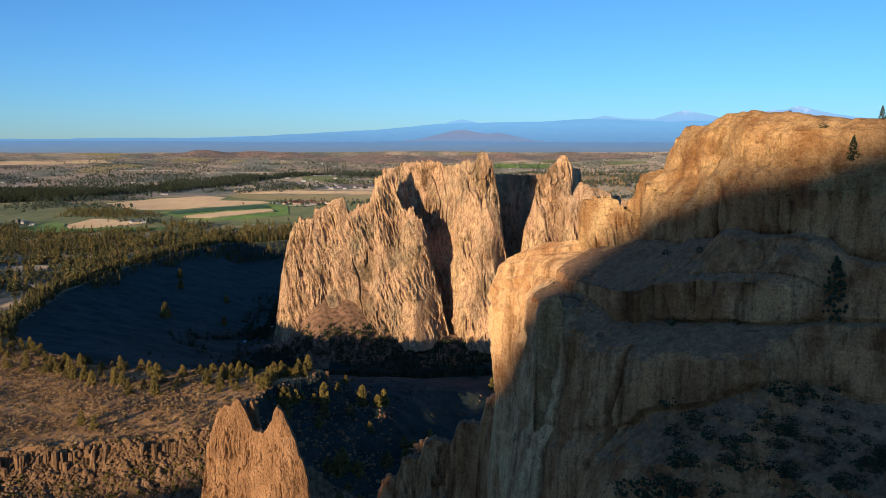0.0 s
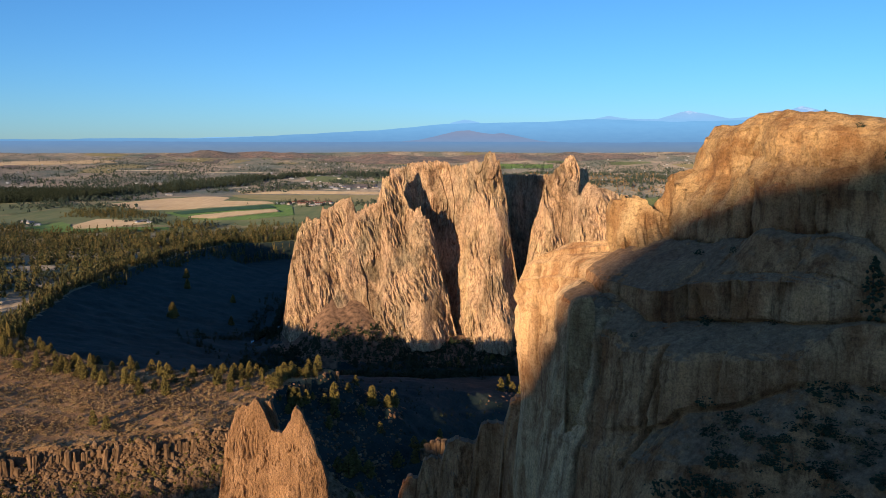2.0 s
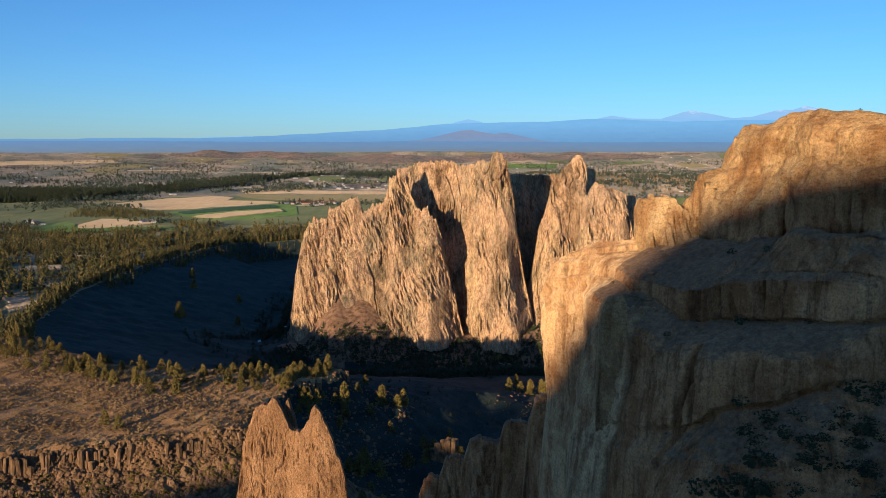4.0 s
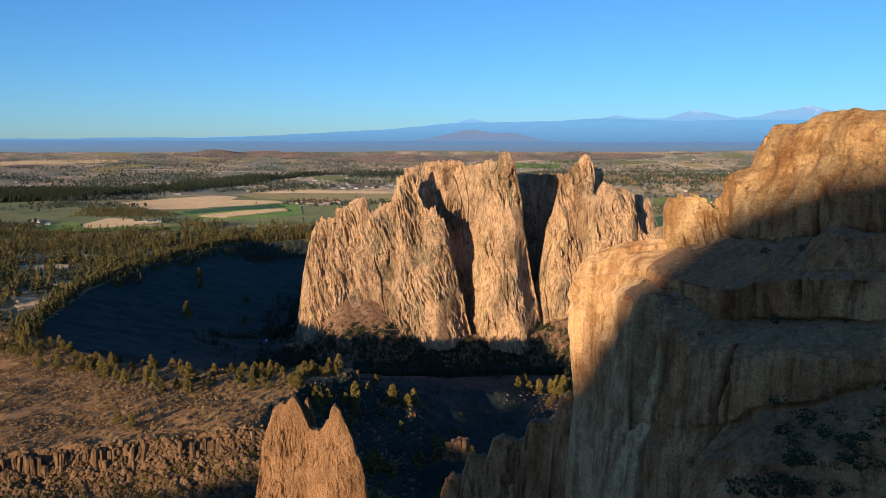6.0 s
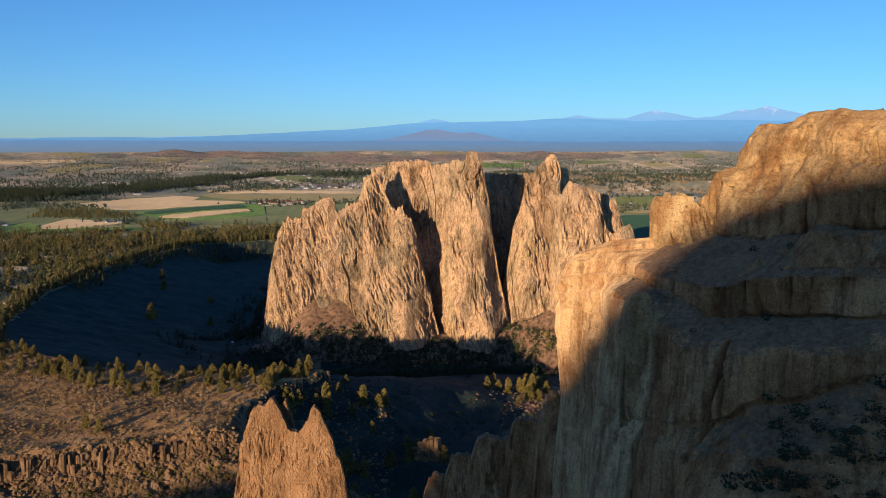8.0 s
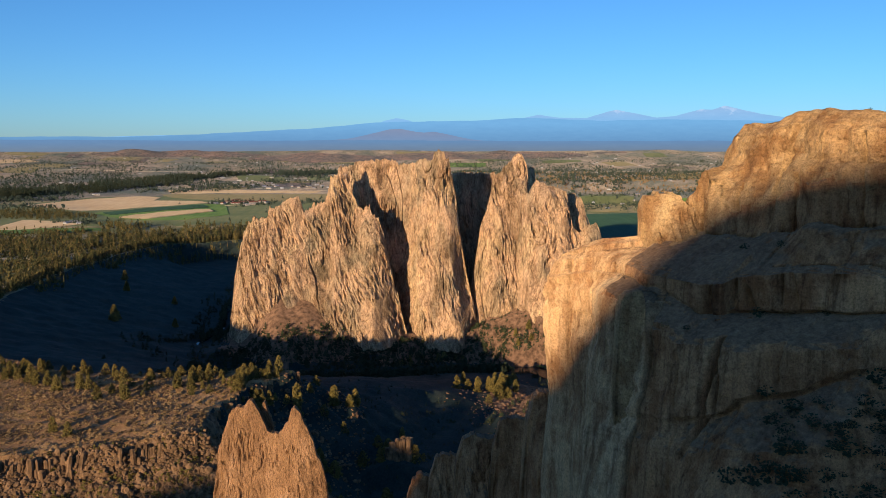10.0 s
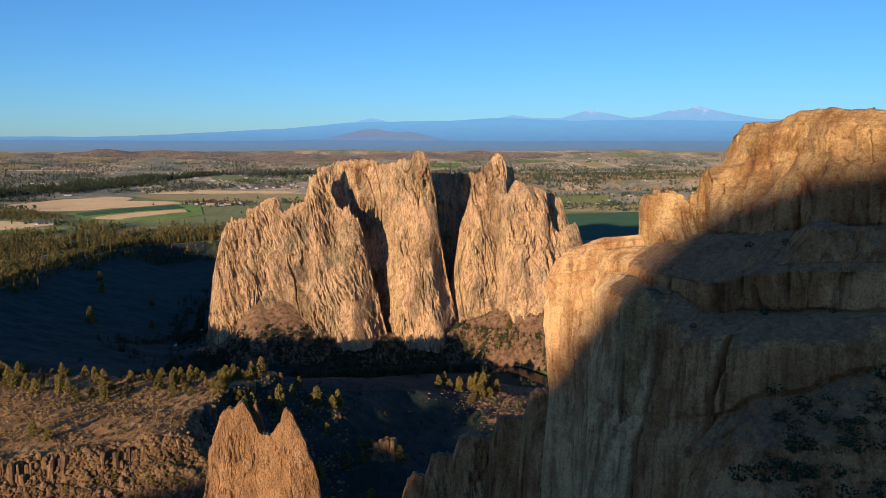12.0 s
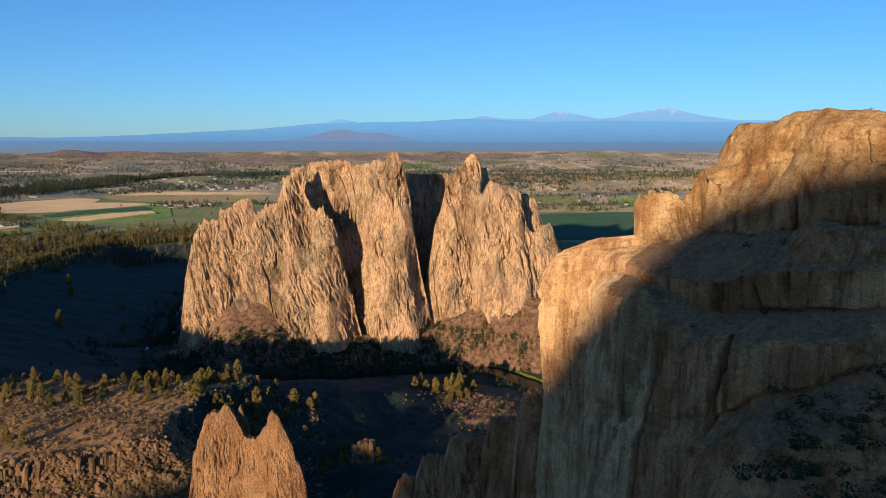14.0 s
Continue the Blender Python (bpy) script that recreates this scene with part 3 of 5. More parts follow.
def near_cliff():
    p = np.concatenate([np.linspace(-23, 44, 500), np.linspace(44.4, 65, 50)])
    at = {k: np.interp(p, STATION, v) for k, v in dict(ld=LOW_D, lz=LOW_Z, md=MID_D, mz=MID_Z, td=TOP_D, be=BENCH, tl=TOP_LEAN, ba=BATTER, cut=CUT, bk=BACK).items()}
    at["tz"] = np.interp(p, SKY_P, SKY_Z)
    w1, w2, w3, w4 = (0.6 * fbm(p / 5, k, 0, 3, 71 + k) for k in range(4))
    ld, lz, md, mz, td, tz, be, ba, cut = (at[k] for k in ("ld", "lz", "md", "mz", "td", "tz", "be", "ba", "cut"))
    tl = at["tl"]
    md, td = md + 0.9 * w2, td + 0.9 * w3
    foot = np.where(be > 0.3, np.interp(p, [19, 25, 27.5, 30, 36.6, 41, 46, 52], [149, 151, 152.3, 154.1, 156.7, 159.3, 160.3, 159]) + 0.5 * w1, 148)
    h2, h3 = mz - lz, tz - mz
    lo2, mi2, hi2 = np.minimum(2.4, 0.40 * h2), np.minimum(2.9, 0.48 * h2), np.minimum(3.5, 0.58 * h2)
    lo3, hi3, sh3 = np.minimum(4.6, 0.28 * h3), np.minimum(5.0, 0.33 * h3), np.minimum(2.6, 0.25 * h3)
    calm = smooth(2, 6, h3)
    w1, w2, w3, w4 = w1 * calm, w2 * (0.3 + 0.7 * calm), w3 * calm, w4 * (0.3 + 0.7 * calm)
    prof = [(ld - be - ba - 6, 0 * p + 40), (ld - be - ba, 0 * p + 141), (ld - be * 0.55 - ba * 0.9, 141 + (foot - 141) * 0.55), (ld - ba * 0.6 + cut, foot - 0.5), (ld - ba * 0.6, foot + 0.4), (ld, lz - 1.2), (ld + 1.0, lz + 0.5 * w4),
            (md - 0.6, lz + lo2 + 0.5 * w2), (md + cut * 0.9, lz + mi2 + 0.5 * w2), (md, lz + hi2 + 0.5 * w2), (md + 0.5, mz - np.minimum(1.0, 0.2 * h2)), (md + np.minimum(2.2, 0.3 * (td - md)), mz + 0.4 * w3), (td - np.minimum(1.0, 0.2 * (td - md)), mz + lo3 + 0.7 * w1), (td + cut * 0.6, mz + hi3 + 0.7 * w1),
            (td + tl * 0.12, mz + hi3 + (h3 - hi3) * (0.45 + 0.25 * w3) + w2 * calm), (td + tl * 0.75, mz + hi3 + (h3 - hi3) * (0.62 + 0.2 * w4) + w2 * calm), (td + tl * 0.95, tz - sh3), (td + tl + np.minimum(2.2, 0.3 * h3), tz - np.minimum(0.5, 0.06 * h3)), (td + tl + 14, tz - at["bk"]), (td + 55, tz - 14 - at["bk"]), (td + 80, 0 * p + 40)]
    steps = [20, 22, 26, 6, 46, 8, 8, 24, 6, 6, 30, 10, 40, 6, 50, 16, 44, 12, 24, 12, 8]
    rows = []
    for (da, za), (db, zb), n in zip(prof[:-1], prof[1:], steps):
        for t in np.linspace(0, 1, n, endpoint=False):
            rows.append((da + (db - da) * t, za + (zb - za) * t))
    rows.append(prof[-1])
    D, Z = np.array([r[0] for r in rows]), np.array([r[1] for r in rows])
    P = np.broadcast_to(p, D.shape)
    # relief: broad flat faces with creases, bedding, fluting and the long vertical cracks
    upper = smooth(172, 180, Z)
    H = Z + 0.6 * D
    relief = (0.75 + 0.55 * upper) * planes(P / 12, H / 14, 81) + (0.42 + 0.25 * upper) * planes((P + 0.2 * Z) / 5.0, H / 5.5, 82) + (0.20 + 0.14 * upper) * planes(P / 2.1, H / 2.2, 83) + (0.09 + 0.08 * upper) * planes(P / 0.9, H / 0.9, 84)
    relief += 0.22 * (1 - upper) * ridged(P / 4.0, 0, Z / 40, 3, 85) + 0.9 * upper * fbm(P / 11, 0, Z / 11, 2, 86)
    relief += (0.12 + 0.04 * upper) * fbm(P / 8.0, 0, H / 0.8, 3, 87) + 0.05 * fbm(P / 0.5, D / 0.5, Z / 0.5, 2, 89)
    relief += 0.30 * facets(P / 6.0, 0.5, H / 5.0, 91) * (0.4 + 0.6 * upper)
    # the recessed brown band under the buff face, and vertical joints that split the walls into blocks
    band = smooth(-15, -12, P) * (1 - smooth(-1, 2, P))
    relief -= band * 1.1 * smooth(153, 157, Z) * (1 - smooth(159.2, 159.7, Z + 0.3 * fbm(P / 3, 0, 0, 2, 95)))
    joint = P + 0.35 * fbm(Z / 5, P / 9, 0, 3, 101)
    _, _, block_of = cells(joint / 4.4, 0.5, Z / 18, 103)
    relief += 0.34 * block_of * smooth(140, 150, Z) * (1 - 0.6 * upper) * smooth(-4, 4, P)
    shelf = fbm(P / 14, 0, Z / 1.5, 3, 105)
    relief += 0.14 * upper * np.sign(shelf) * np.minimum(np.abs(shelf) * 4, 1)
    cracks = 0 * relief
    for pos, tilt, wide, deep, lo, hi in ((24.6, 0.1, 0.3, 1.4, 148, 158), (-6.5, 0, 0.4, 0.7, 150, 167), (22.5, 0, 0.35, 1.8, 165, 171), (31, 0, 0.25, 0.8, 166, 172), (36.5, 0, 0.2, 0.6, 166, 172), (1.5, 0, 0.3, 0.5, 120, 160), (18.5, 0.1, 0.25, 0.7, 130, 158), (15, 0.05, 0.3, 1.2, 172, 182), (26, 0, 0.3, 1.2, 170, 184), (-14.6, 0.03, 0.55, 1.5, 148, 168), (-2.2, 0.1, 0.22, 1.3, 166, 174), (19.8, -0.05, 0.3, 1.6, 163, 171), (29.5, 0.0, 0.3, 1.2, 164, 171), (33.5, 0.02, 0.35, 1.0, 155, 164), (8.5, 0.2, 0.3, 0.8, 175, 190), (19.5, -0.12, 0.5, 1.6, 176, 192), (37, 0.05, 0.35, 1.2, 172, 190)):
        path = pos + tilt * (166 - Z) + 0.5 * fbm(Z / 4.0, pos, 0, 3, 97)
        cracks -= deep * np.exp(-((P - path) / wide) ** 2) * smooth(lo - 2, lo + 4, Z) * (1 - smooth(hi, hi + 2, Z))
    for zs, ps, wide, deep in (((130, 142, 151.4, 159.5, 163.3, 166.1, 169), (12.0, 12.7, 13.6, 13.7, 12.7, 11.2, 10.2), 0.42, 5.5), ((146, 153.5, 157.6, 161, 165, 168), (23.4, 24.3, 25.0, 25.6, 25.7, 24), 0.5, 5.0), ((163.5, 170.5), (22.0, 21.7), 0.3, 2.2)):
        path = np.interp(Z, zs, ps) + 0.22 * fbm(Z / 2.2, wide, 0, 3, 107)
        cracks -= deep * np.exp(-np.abs((P - path) / wide) ** 3) * smooth(zs[0] - 2, zs[0] + 3, Z) * (1 - smooth(zs[-1] - 1, zs[-1] + 1, Z))
    relief *= smooth(60, 110, Z) * (1 - 0.55 * (1 - smooth(-4, 2, P)) * smooth(160, 166, Z))
    gz, gd = np.abs(np.gradient(Z, axis=0)), np.abs(np.gradient(D, axis=0))
    wall = smooth(0.2, 0.7, gz / (gd + gz + 1e-6))
    D = D - relief * (0.25 + 0.75 * wall) - cracks * (0.05 + 0.95 * wall)
    Z = Z + relief * 0.45 * (1 - wall)
    X = FACE_O[0] + FACE_T[0] * P + FACE_D[0] * D
    Y = FACE_O[1] + FACE_T[1] * P + FACE_D[1] * D
    return np.stack([X, Y, Z], -1).reshape(-1, 3), grid_faces(D.shape[0], D.shape[1])


verts_cliff, faces = near_cliff()
cliff_mesh = mesh_of("cliff", verts_cliff, faces, MAT["cliff"])
cliff_mesh.materials.append(MAT["cap"])
cliff_mesh.materials.append(MAT["buff"])
face_mid = verts_cliff[faces].mean(1)
face_p = (face_mid[:, :2] - FACE_O) @ FACE_T
patchy = 2.5 * fbm(face_p / 7, face_mid[:, 2] / 7, 0, 3, 99)
height = face_mid[:, 2]
# Golden cap for the sunlit top; darker stained rock below includes its shade.
kind_of = np.where(height + patchy > np.interp(face_p, [4, 12, 22, 40], [173.5, 176, 183, 185]), 1, 0)
kind_of = np.where((face_p < np.interp(height, [142, 151.4, 159.5, 163.3, 166], [12.7, 13.6, 13.7, 12.7, 10.5])) & (height < 165), 2, kind_of)
kind_of = np.where((face_p + 0.5 * patchy < 0) & (height < 175), 2, kind_of)
cliff_mesh.polygons.foreach_set("material_index", kind_of.astype(np.int32))
cliff = thing("cliff", cliff_mesh, "layered tan rock cliff with dark vertical streaks and ledges", "cliff")

buttress = tagged(new("rock_buttress"), "low brown craggy rock buttress at the foot of the cliff", "rock buttress")
for k, (xa, xb, top, yy) in enumerate(((-16.5, -5, 111.5, 207), (-11.5, 0.5, 118.5, 201), (-6, 7, 125.5, 193), (1, 13, 132, 184), (7, 20, 139.5, 177))):
    crest = [(xa - 3, 50), (xa - 0.6, top - 22), (xa + 0.6, top - 6), (xa + 2.0, top - 1), (xa + 3.6, top), (xb - 3, top - 0.8), (xb - 1.4, top - 3.5), (xb, top - 12), (xb + 2.5, 50)]
    verts, faces = fin(crest, 40, [(xa, yy + 1.5), (xb, yy - 1.5)], 7.5, 6, 90, 150, 131 + 7 * k, groove=1.2, lean=0.10, jag=0.35, block=0.55, rough=0.35, cell=4, tall=2.0, grain=0.08)
    part("lobe", mesh_of("lobe", verts, faces, MAT["cliff"], False), buttress)
tower("rock_tower", "squat orange rock block on the saddle beside the cliff", MAT["cap"],
      [(22.4, 160), (23.3, 172.5), (23.6, 178.8), (24.2, 180.5), (26, 181), (28, 180.8), (29.4, 179.9), (31, 178.8), (33.5, 178), (36.5, 176.5), (40, 168)],
      158, [(22, 157.5), (24, 155.5), (28, 153.5), (32, 152), (40, 151.5)], 5.5, 4, 170, 180, 141, groove=0.9, lean=0.22, jag=0.4, block=0.85, rough=0.3, cell=3.4, grain=0.12)

tower("rock_pillar", "narrow dark rock pillar standing against the cliff", MAT["cap"],
      [(13.0, 100), (14.0, 150), (14.4, 164.5), (14.8, 166.2), (15.8, 166.9), (17.4, 167.2), (17.9, 166), (18.3, 150), (19.2, 100)],
      95, [(13.0, 136.4), (19.2, 133.6)], 1.2, 2.5, 70, 260, 171, groove=0.2, lean=0.015, jag=0.15, block=0.18, rough=0.1, cell=1.5, grain=0.1)

# ---- the unseen high ridge behind the viewpoint, shaped to shade the cliff ----
RIDGE_S = 720.0
# Crest heights follow where sun and shade should fall on cliff and canyon.
RIDGE_U = [-900, -420, -345, -300, -272, -258, -245, -232, -220, -205, -190, -150, -128, -118, -110, -100, -90, -72, -66, -58, -51, -45, -40, -30, -20, -8, 60, 260, 600, 900]
RIDGE_H = [40, 55, 71, 76, 86, 92, 88, 80, 79, 82, 93, 110, 118, 130, 147, 155, 161, 166, 175, 181.5, 190.3, 197.8, 201.5, 203.8, 206.0, 210.0, 225, 244, 222, 120]


def high_ridge():
    u = np.linspace(-900, 900, 700)
    top = np.interp(u, RIDGE_U, RIDGE_H) + math.tan(SUN_EL) * RIDGE_S + 1.2 * fbm(u / 9, 0, 0, 3, 151)
    v = np.linspace(-1, 1, 41)
    U, V = np.meshgrid(u, v)
    Z = 20 + (top - 20)[None, :] * (1 - np.abs(V)) ** 0.8
    S = -RIDGE_S + 330 * V
    Z = Z + np.abs(V) * (1 - np.abs(V)) * 40 * fbm(U / 60, S / 60, 0, 4, 153)
    c, s = math.cos(SUN_AZ), math.sin(SUN_AZ)
    X, Y = c * U + s * S, -s * U + c * S
    return np.stack([X, Y, Z], -1).reshape(-1, 3), grid_faces(*U.shape)


verts, faces = high_ridge()
thing("high_ridge", mesh_of("high_ridge", verts, faces, MAT["soil"]), "unseen dry ridge behind the viewpoint, shaped to cast the cliff's shade", "hill", kind="structure")

# ---- far mountains: emissive backdrops, daylight and haze set in their colours ----
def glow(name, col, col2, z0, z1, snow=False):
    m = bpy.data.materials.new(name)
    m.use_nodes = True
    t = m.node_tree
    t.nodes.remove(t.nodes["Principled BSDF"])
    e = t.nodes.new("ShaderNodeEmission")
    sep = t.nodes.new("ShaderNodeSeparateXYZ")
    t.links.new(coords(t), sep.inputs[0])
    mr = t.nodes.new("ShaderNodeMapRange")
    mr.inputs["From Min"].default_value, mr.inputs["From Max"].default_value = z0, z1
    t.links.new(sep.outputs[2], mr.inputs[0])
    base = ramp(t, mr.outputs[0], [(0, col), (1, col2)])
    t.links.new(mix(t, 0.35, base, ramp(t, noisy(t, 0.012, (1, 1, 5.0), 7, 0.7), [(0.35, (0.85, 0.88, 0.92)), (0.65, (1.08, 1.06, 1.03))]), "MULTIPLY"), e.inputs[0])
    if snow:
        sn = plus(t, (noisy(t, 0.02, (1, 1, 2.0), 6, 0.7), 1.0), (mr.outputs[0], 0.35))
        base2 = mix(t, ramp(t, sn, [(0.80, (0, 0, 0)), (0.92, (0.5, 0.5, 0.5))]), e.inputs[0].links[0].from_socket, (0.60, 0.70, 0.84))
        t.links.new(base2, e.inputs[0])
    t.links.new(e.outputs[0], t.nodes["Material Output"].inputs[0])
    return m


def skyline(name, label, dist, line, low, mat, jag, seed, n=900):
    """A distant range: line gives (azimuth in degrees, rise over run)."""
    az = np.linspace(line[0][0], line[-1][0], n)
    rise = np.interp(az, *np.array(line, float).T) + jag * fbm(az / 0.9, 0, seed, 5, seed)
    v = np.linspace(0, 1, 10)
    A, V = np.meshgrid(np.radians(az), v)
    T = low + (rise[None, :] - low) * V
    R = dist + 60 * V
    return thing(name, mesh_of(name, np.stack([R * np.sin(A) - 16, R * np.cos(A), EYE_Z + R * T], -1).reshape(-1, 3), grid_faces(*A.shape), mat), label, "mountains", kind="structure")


# These emission colours hold the blue haze; the ranges are no light source.
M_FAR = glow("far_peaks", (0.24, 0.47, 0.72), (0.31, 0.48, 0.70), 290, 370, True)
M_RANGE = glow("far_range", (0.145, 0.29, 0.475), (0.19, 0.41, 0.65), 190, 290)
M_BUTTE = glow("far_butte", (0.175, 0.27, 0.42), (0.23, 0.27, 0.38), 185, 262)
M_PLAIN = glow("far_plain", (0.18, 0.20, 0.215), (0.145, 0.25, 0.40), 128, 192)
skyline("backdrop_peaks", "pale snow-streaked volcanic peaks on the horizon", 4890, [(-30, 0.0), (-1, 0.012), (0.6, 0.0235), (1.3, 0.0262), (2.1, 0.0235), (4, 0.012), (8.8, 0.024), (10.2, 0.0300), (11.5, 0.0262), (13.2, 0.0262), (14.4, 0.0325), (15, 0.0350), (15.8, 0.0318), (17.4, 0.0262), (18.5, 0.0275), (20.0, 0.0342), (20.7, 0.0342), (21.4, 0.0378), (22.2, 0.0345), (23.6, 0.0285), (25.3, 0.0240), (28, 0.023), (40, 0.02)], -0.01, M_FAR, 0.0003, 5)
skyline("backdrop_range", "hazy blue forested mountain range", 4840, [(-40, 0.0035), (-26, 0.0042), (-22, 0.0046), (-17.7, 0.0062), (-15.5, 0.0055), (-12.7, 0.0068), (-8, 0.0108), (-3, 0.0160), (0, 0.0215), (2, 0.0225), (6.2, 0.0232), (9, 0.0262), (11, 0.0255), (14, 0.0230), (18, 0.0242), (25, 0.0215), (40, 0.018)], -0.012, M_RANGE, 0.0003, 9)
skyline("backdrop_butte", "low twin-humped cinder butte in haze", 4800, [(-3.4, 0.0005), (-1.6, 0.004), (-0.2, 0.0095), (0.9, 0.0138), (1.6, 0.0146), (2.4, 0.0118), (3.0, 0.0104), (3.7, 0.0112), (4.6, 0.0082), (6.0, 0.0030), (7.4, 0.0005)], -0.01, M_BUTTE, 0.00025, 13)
skyline("backdrop_plain", "flat forest at the horizon, blue haze painted in", 4440, [(-40, 0.0018), (-20, 0.0025), (-10, 0.0015), (0, 0.0022), (10, 0.0012), (40, 0.002)], -0.016, M_PLAIN, 0.0003, 17)


# ---- trees ----
def blob(rng, n=6):
    """One small clump of foliage: a jittered octahedron."""
    v = np.array([(1, 0, 0), (-1, 0, 0), (0, 1, 0), (0, -1, 0), (0, 0, 1), (0, 0, -1)], float) * rng.uniform(0.6, 1.25, (6, 1))
    f = np.array([(0, 2, 4), (2, 1, 4), (1, 3, 4), (3, 0, 4), (2, 0, 5), (1, 2, 5), (3, 1, 5), (0, 3, 5)])
    return v, f


def chip(rng):
    """A smaller clump: a jittered tetrahedron."""
    v = np.array([(1, 1, 1), (-1, -1, 1), (-1, 1, -1), (1, -1, -1)], float) * 0.75 * rng.uniform(0.7, 1.3, (4, 1))
    return v, np.array([(0, 2, 1), (0, 1, 3), (0, 3, 2), (1, 2, 3)])


def crown(rng, height, width, clumps, start=0.12, size=0.11, cone=1.0, shape=blob):
    V, Fc, n = [], [], 0
    for i in range(clumps):
        h = start + (1 - start) * rng.random() ** 0.85
        prof = (1 - h) ** (0.75 * cone) * (0.5 + 0.5 * min(1, (h - start) / 0.18)) if cone else math.sqrt(max(0.02, 1 - (2 * h - 1) ** 2))
        a, r = rng.uniform(0, 2 * math.pi), width * 0.5 * prof * math.sqrt(rng.uniform(0.15, 1.0)) * rng.uniform(0.75, 1.25)
        v, f = shape(rng)
        s = height * size * rng.uniform(0.5, 1.2) * (1.15 - 0.6 * h)
        v = v * (s, s, s * rng.uniform(0.55, 1.1)) + (r * math.cos(a), r * math.sin(a), h * height - 0.3 * r * (cone > 0))
        V.append(v), Fc.append(f + n)
        n += len(v)
    return np.concatenate(V), np.concatenate(Fc)


def trunk_mesh(name, height, radius, rng, limbs=4):
    V, Fc, n = [], [], 0

    def tube(a, b, ra, rb):
        nonlocal n
        a, b = np.array(a, float), np.array(b, float)
        ax = (b - a) / np.linalg.norm(b - a)
        s = np.cross(ax, (0.3, 0.9, 0.2)); s /= np.linalg.norm(s)
        t = np.cross(ax, s)
        ang = np.arange(6) * math.pi / 3
        ring = np.cos(ang)[:, None] * s + np.sin(ang)[:, None] * t
        V.append(np.concatenate([a + ring * ra, b + ring * rb]))
        Fc.append(np.array([(k, (k + 1) % 6, 6 + (k + 1) % 6, 6 + k) for k in range(6)]) + n)
        n += 12
    bend = rng.uniform(-0.05, 0.05, 2) * height
    mid, tip = (bend[0], bend[1], height * 0.45), (bend[0] * 0.5, bend[1] * 0.5, height * 0.92)
    tube((0, 0, -0.4), mid, radius, radius * 0.65)
    tube(mid, tip, radius * 0.65, radius * 0.12)
    for k in range(limbs):
        h, a = rng.uniform(0.2, 0.6), rng.uniform(0, 6.28)
        tube((bend[0] * h * 2, bend[1] * h * 2, height * h), (math.cos(a) * height * 0.22, math.sin(a) * height * 0.22, height * (h + 0.12)), radius * 0.4, radius * 0.1)
    return mesh_of(name, np.concatenate(V), np.concatenate(Fc), MAT["bark"])


RNG = np.random.default_rng(7)


def tree_kind(name, label, category, height, width, clumps, mat, start, size, cone, rng, group):
    base = tagged(new(name), label, category, group)
    part("trunk", trunk_mesh(name + "_trunk", height, height * 0.03, rng), base, "brown bark")
    v, f = crown(rng, height, width, clumps, start, size, cone)
    part("crown", mesh_of(name + "_crown", v, f, mat, False), base)
    return base


def place(kinds, spots, rng, lo=0.75, hi=1.25, sink=0.15):
    for i, (x, y, z) in enumerate(spots):
        src = kinds[i % len(kinds)]
        s = rng.uniform(lo, hi)
        m = pose(x, y, z - sink, 0, 0, rng.uniform(0, 360)) @ Matrix.Diagonal((s, s, s * rng.uniform(0.85, 1.2), 1))
        ob = copy_thing(src, m)
        ob.matrix_basis = m


def drop_kinds(kinds):
    for k in kinds:
        for o in (*k.children_recursive, k):
            bpy.data.objects.remove(o)


def scatter(name, label, category, mat, spots, heights, widths, rng, variants=6, clumps=9, start=0.05, size=0.2, cone=1.0):
    """Very many small plants in one mesh."""
    tv = [crown(rng, 1.0, 1.0, clumps, start, size, cone, chip) for _ in range(variants)]
    V, Fc, n = [], [], 0
    pick = rng.integers(0, variants, len(spots))
    for k in range(variants):
        idx = np.where(pick == k)[0]
        v, f = tv[k]
        a = rng.uniform(0, 6.28, len(idx))
        c, s = np.cos(a)[:, None], np.sin(a)[:, None]
        w, h = widths[idx][:, None], heights[idx][:, None]
        X = spots[idx, 0:1] + (c * v[:, 0] - s * v[:, 1]) * w
        Y = spots[idx, 1:2] + (s * v[:, 0] + c * v[:, 1]) * w
        Z = spots[idx, 2:3] + v[:, 2] * h
        V.append(np.stack([X, Y, Z], -1).reshape(-1, 3))
        Fc.append((f[None] + (np.arange(len(idx)) * len(v))[:, None, None] + n).reshape(-1, 3))
        n += len(idx) * len(v)
    return thing(name, mesh_of(name, np.concatenate(V), np.concatenate(Fc), mat, False), label, category, kind="stuff")


MAT["water"] = material("river_water", plain((0.02, 0.03, 0.028)), 0.2, 0.25, 0.1)
MAT["foam"] = material("white_water", plain((0.75, 0.8, 0.85), 0.15, 0.4), 0.6)
MAT["straw"] = material("cut_straw", field((0.38, 0.275, 0.16), (0.48, 0.36, 0.22)))
MAT["crop"] = material("green_crop", field((0.07, 0.13, 0.03), (0.13, 0.19, 0.05)))
MAT["pasture"] = material("dull_pasture", field((0.08, 0.105, 0.045), (0.14, 0.145, 0.07)))
# Dark green of the crop strip, also dark enough for the meadow's shade.
MAT["darkcrop"] = material("dark_and_shaded_crop", field((0.024, 0.058, 0.03), (0.04, 0.08, 0.04)))
MAT["stubble"] = material("olive_stubble", field((0.17, 0.15, 0.07), (0.23, 0.19, 0.10)))
MAT["track"] = material("dirt_track", plain((0.55, 0.45, 0.32), 0.2, 0.05))


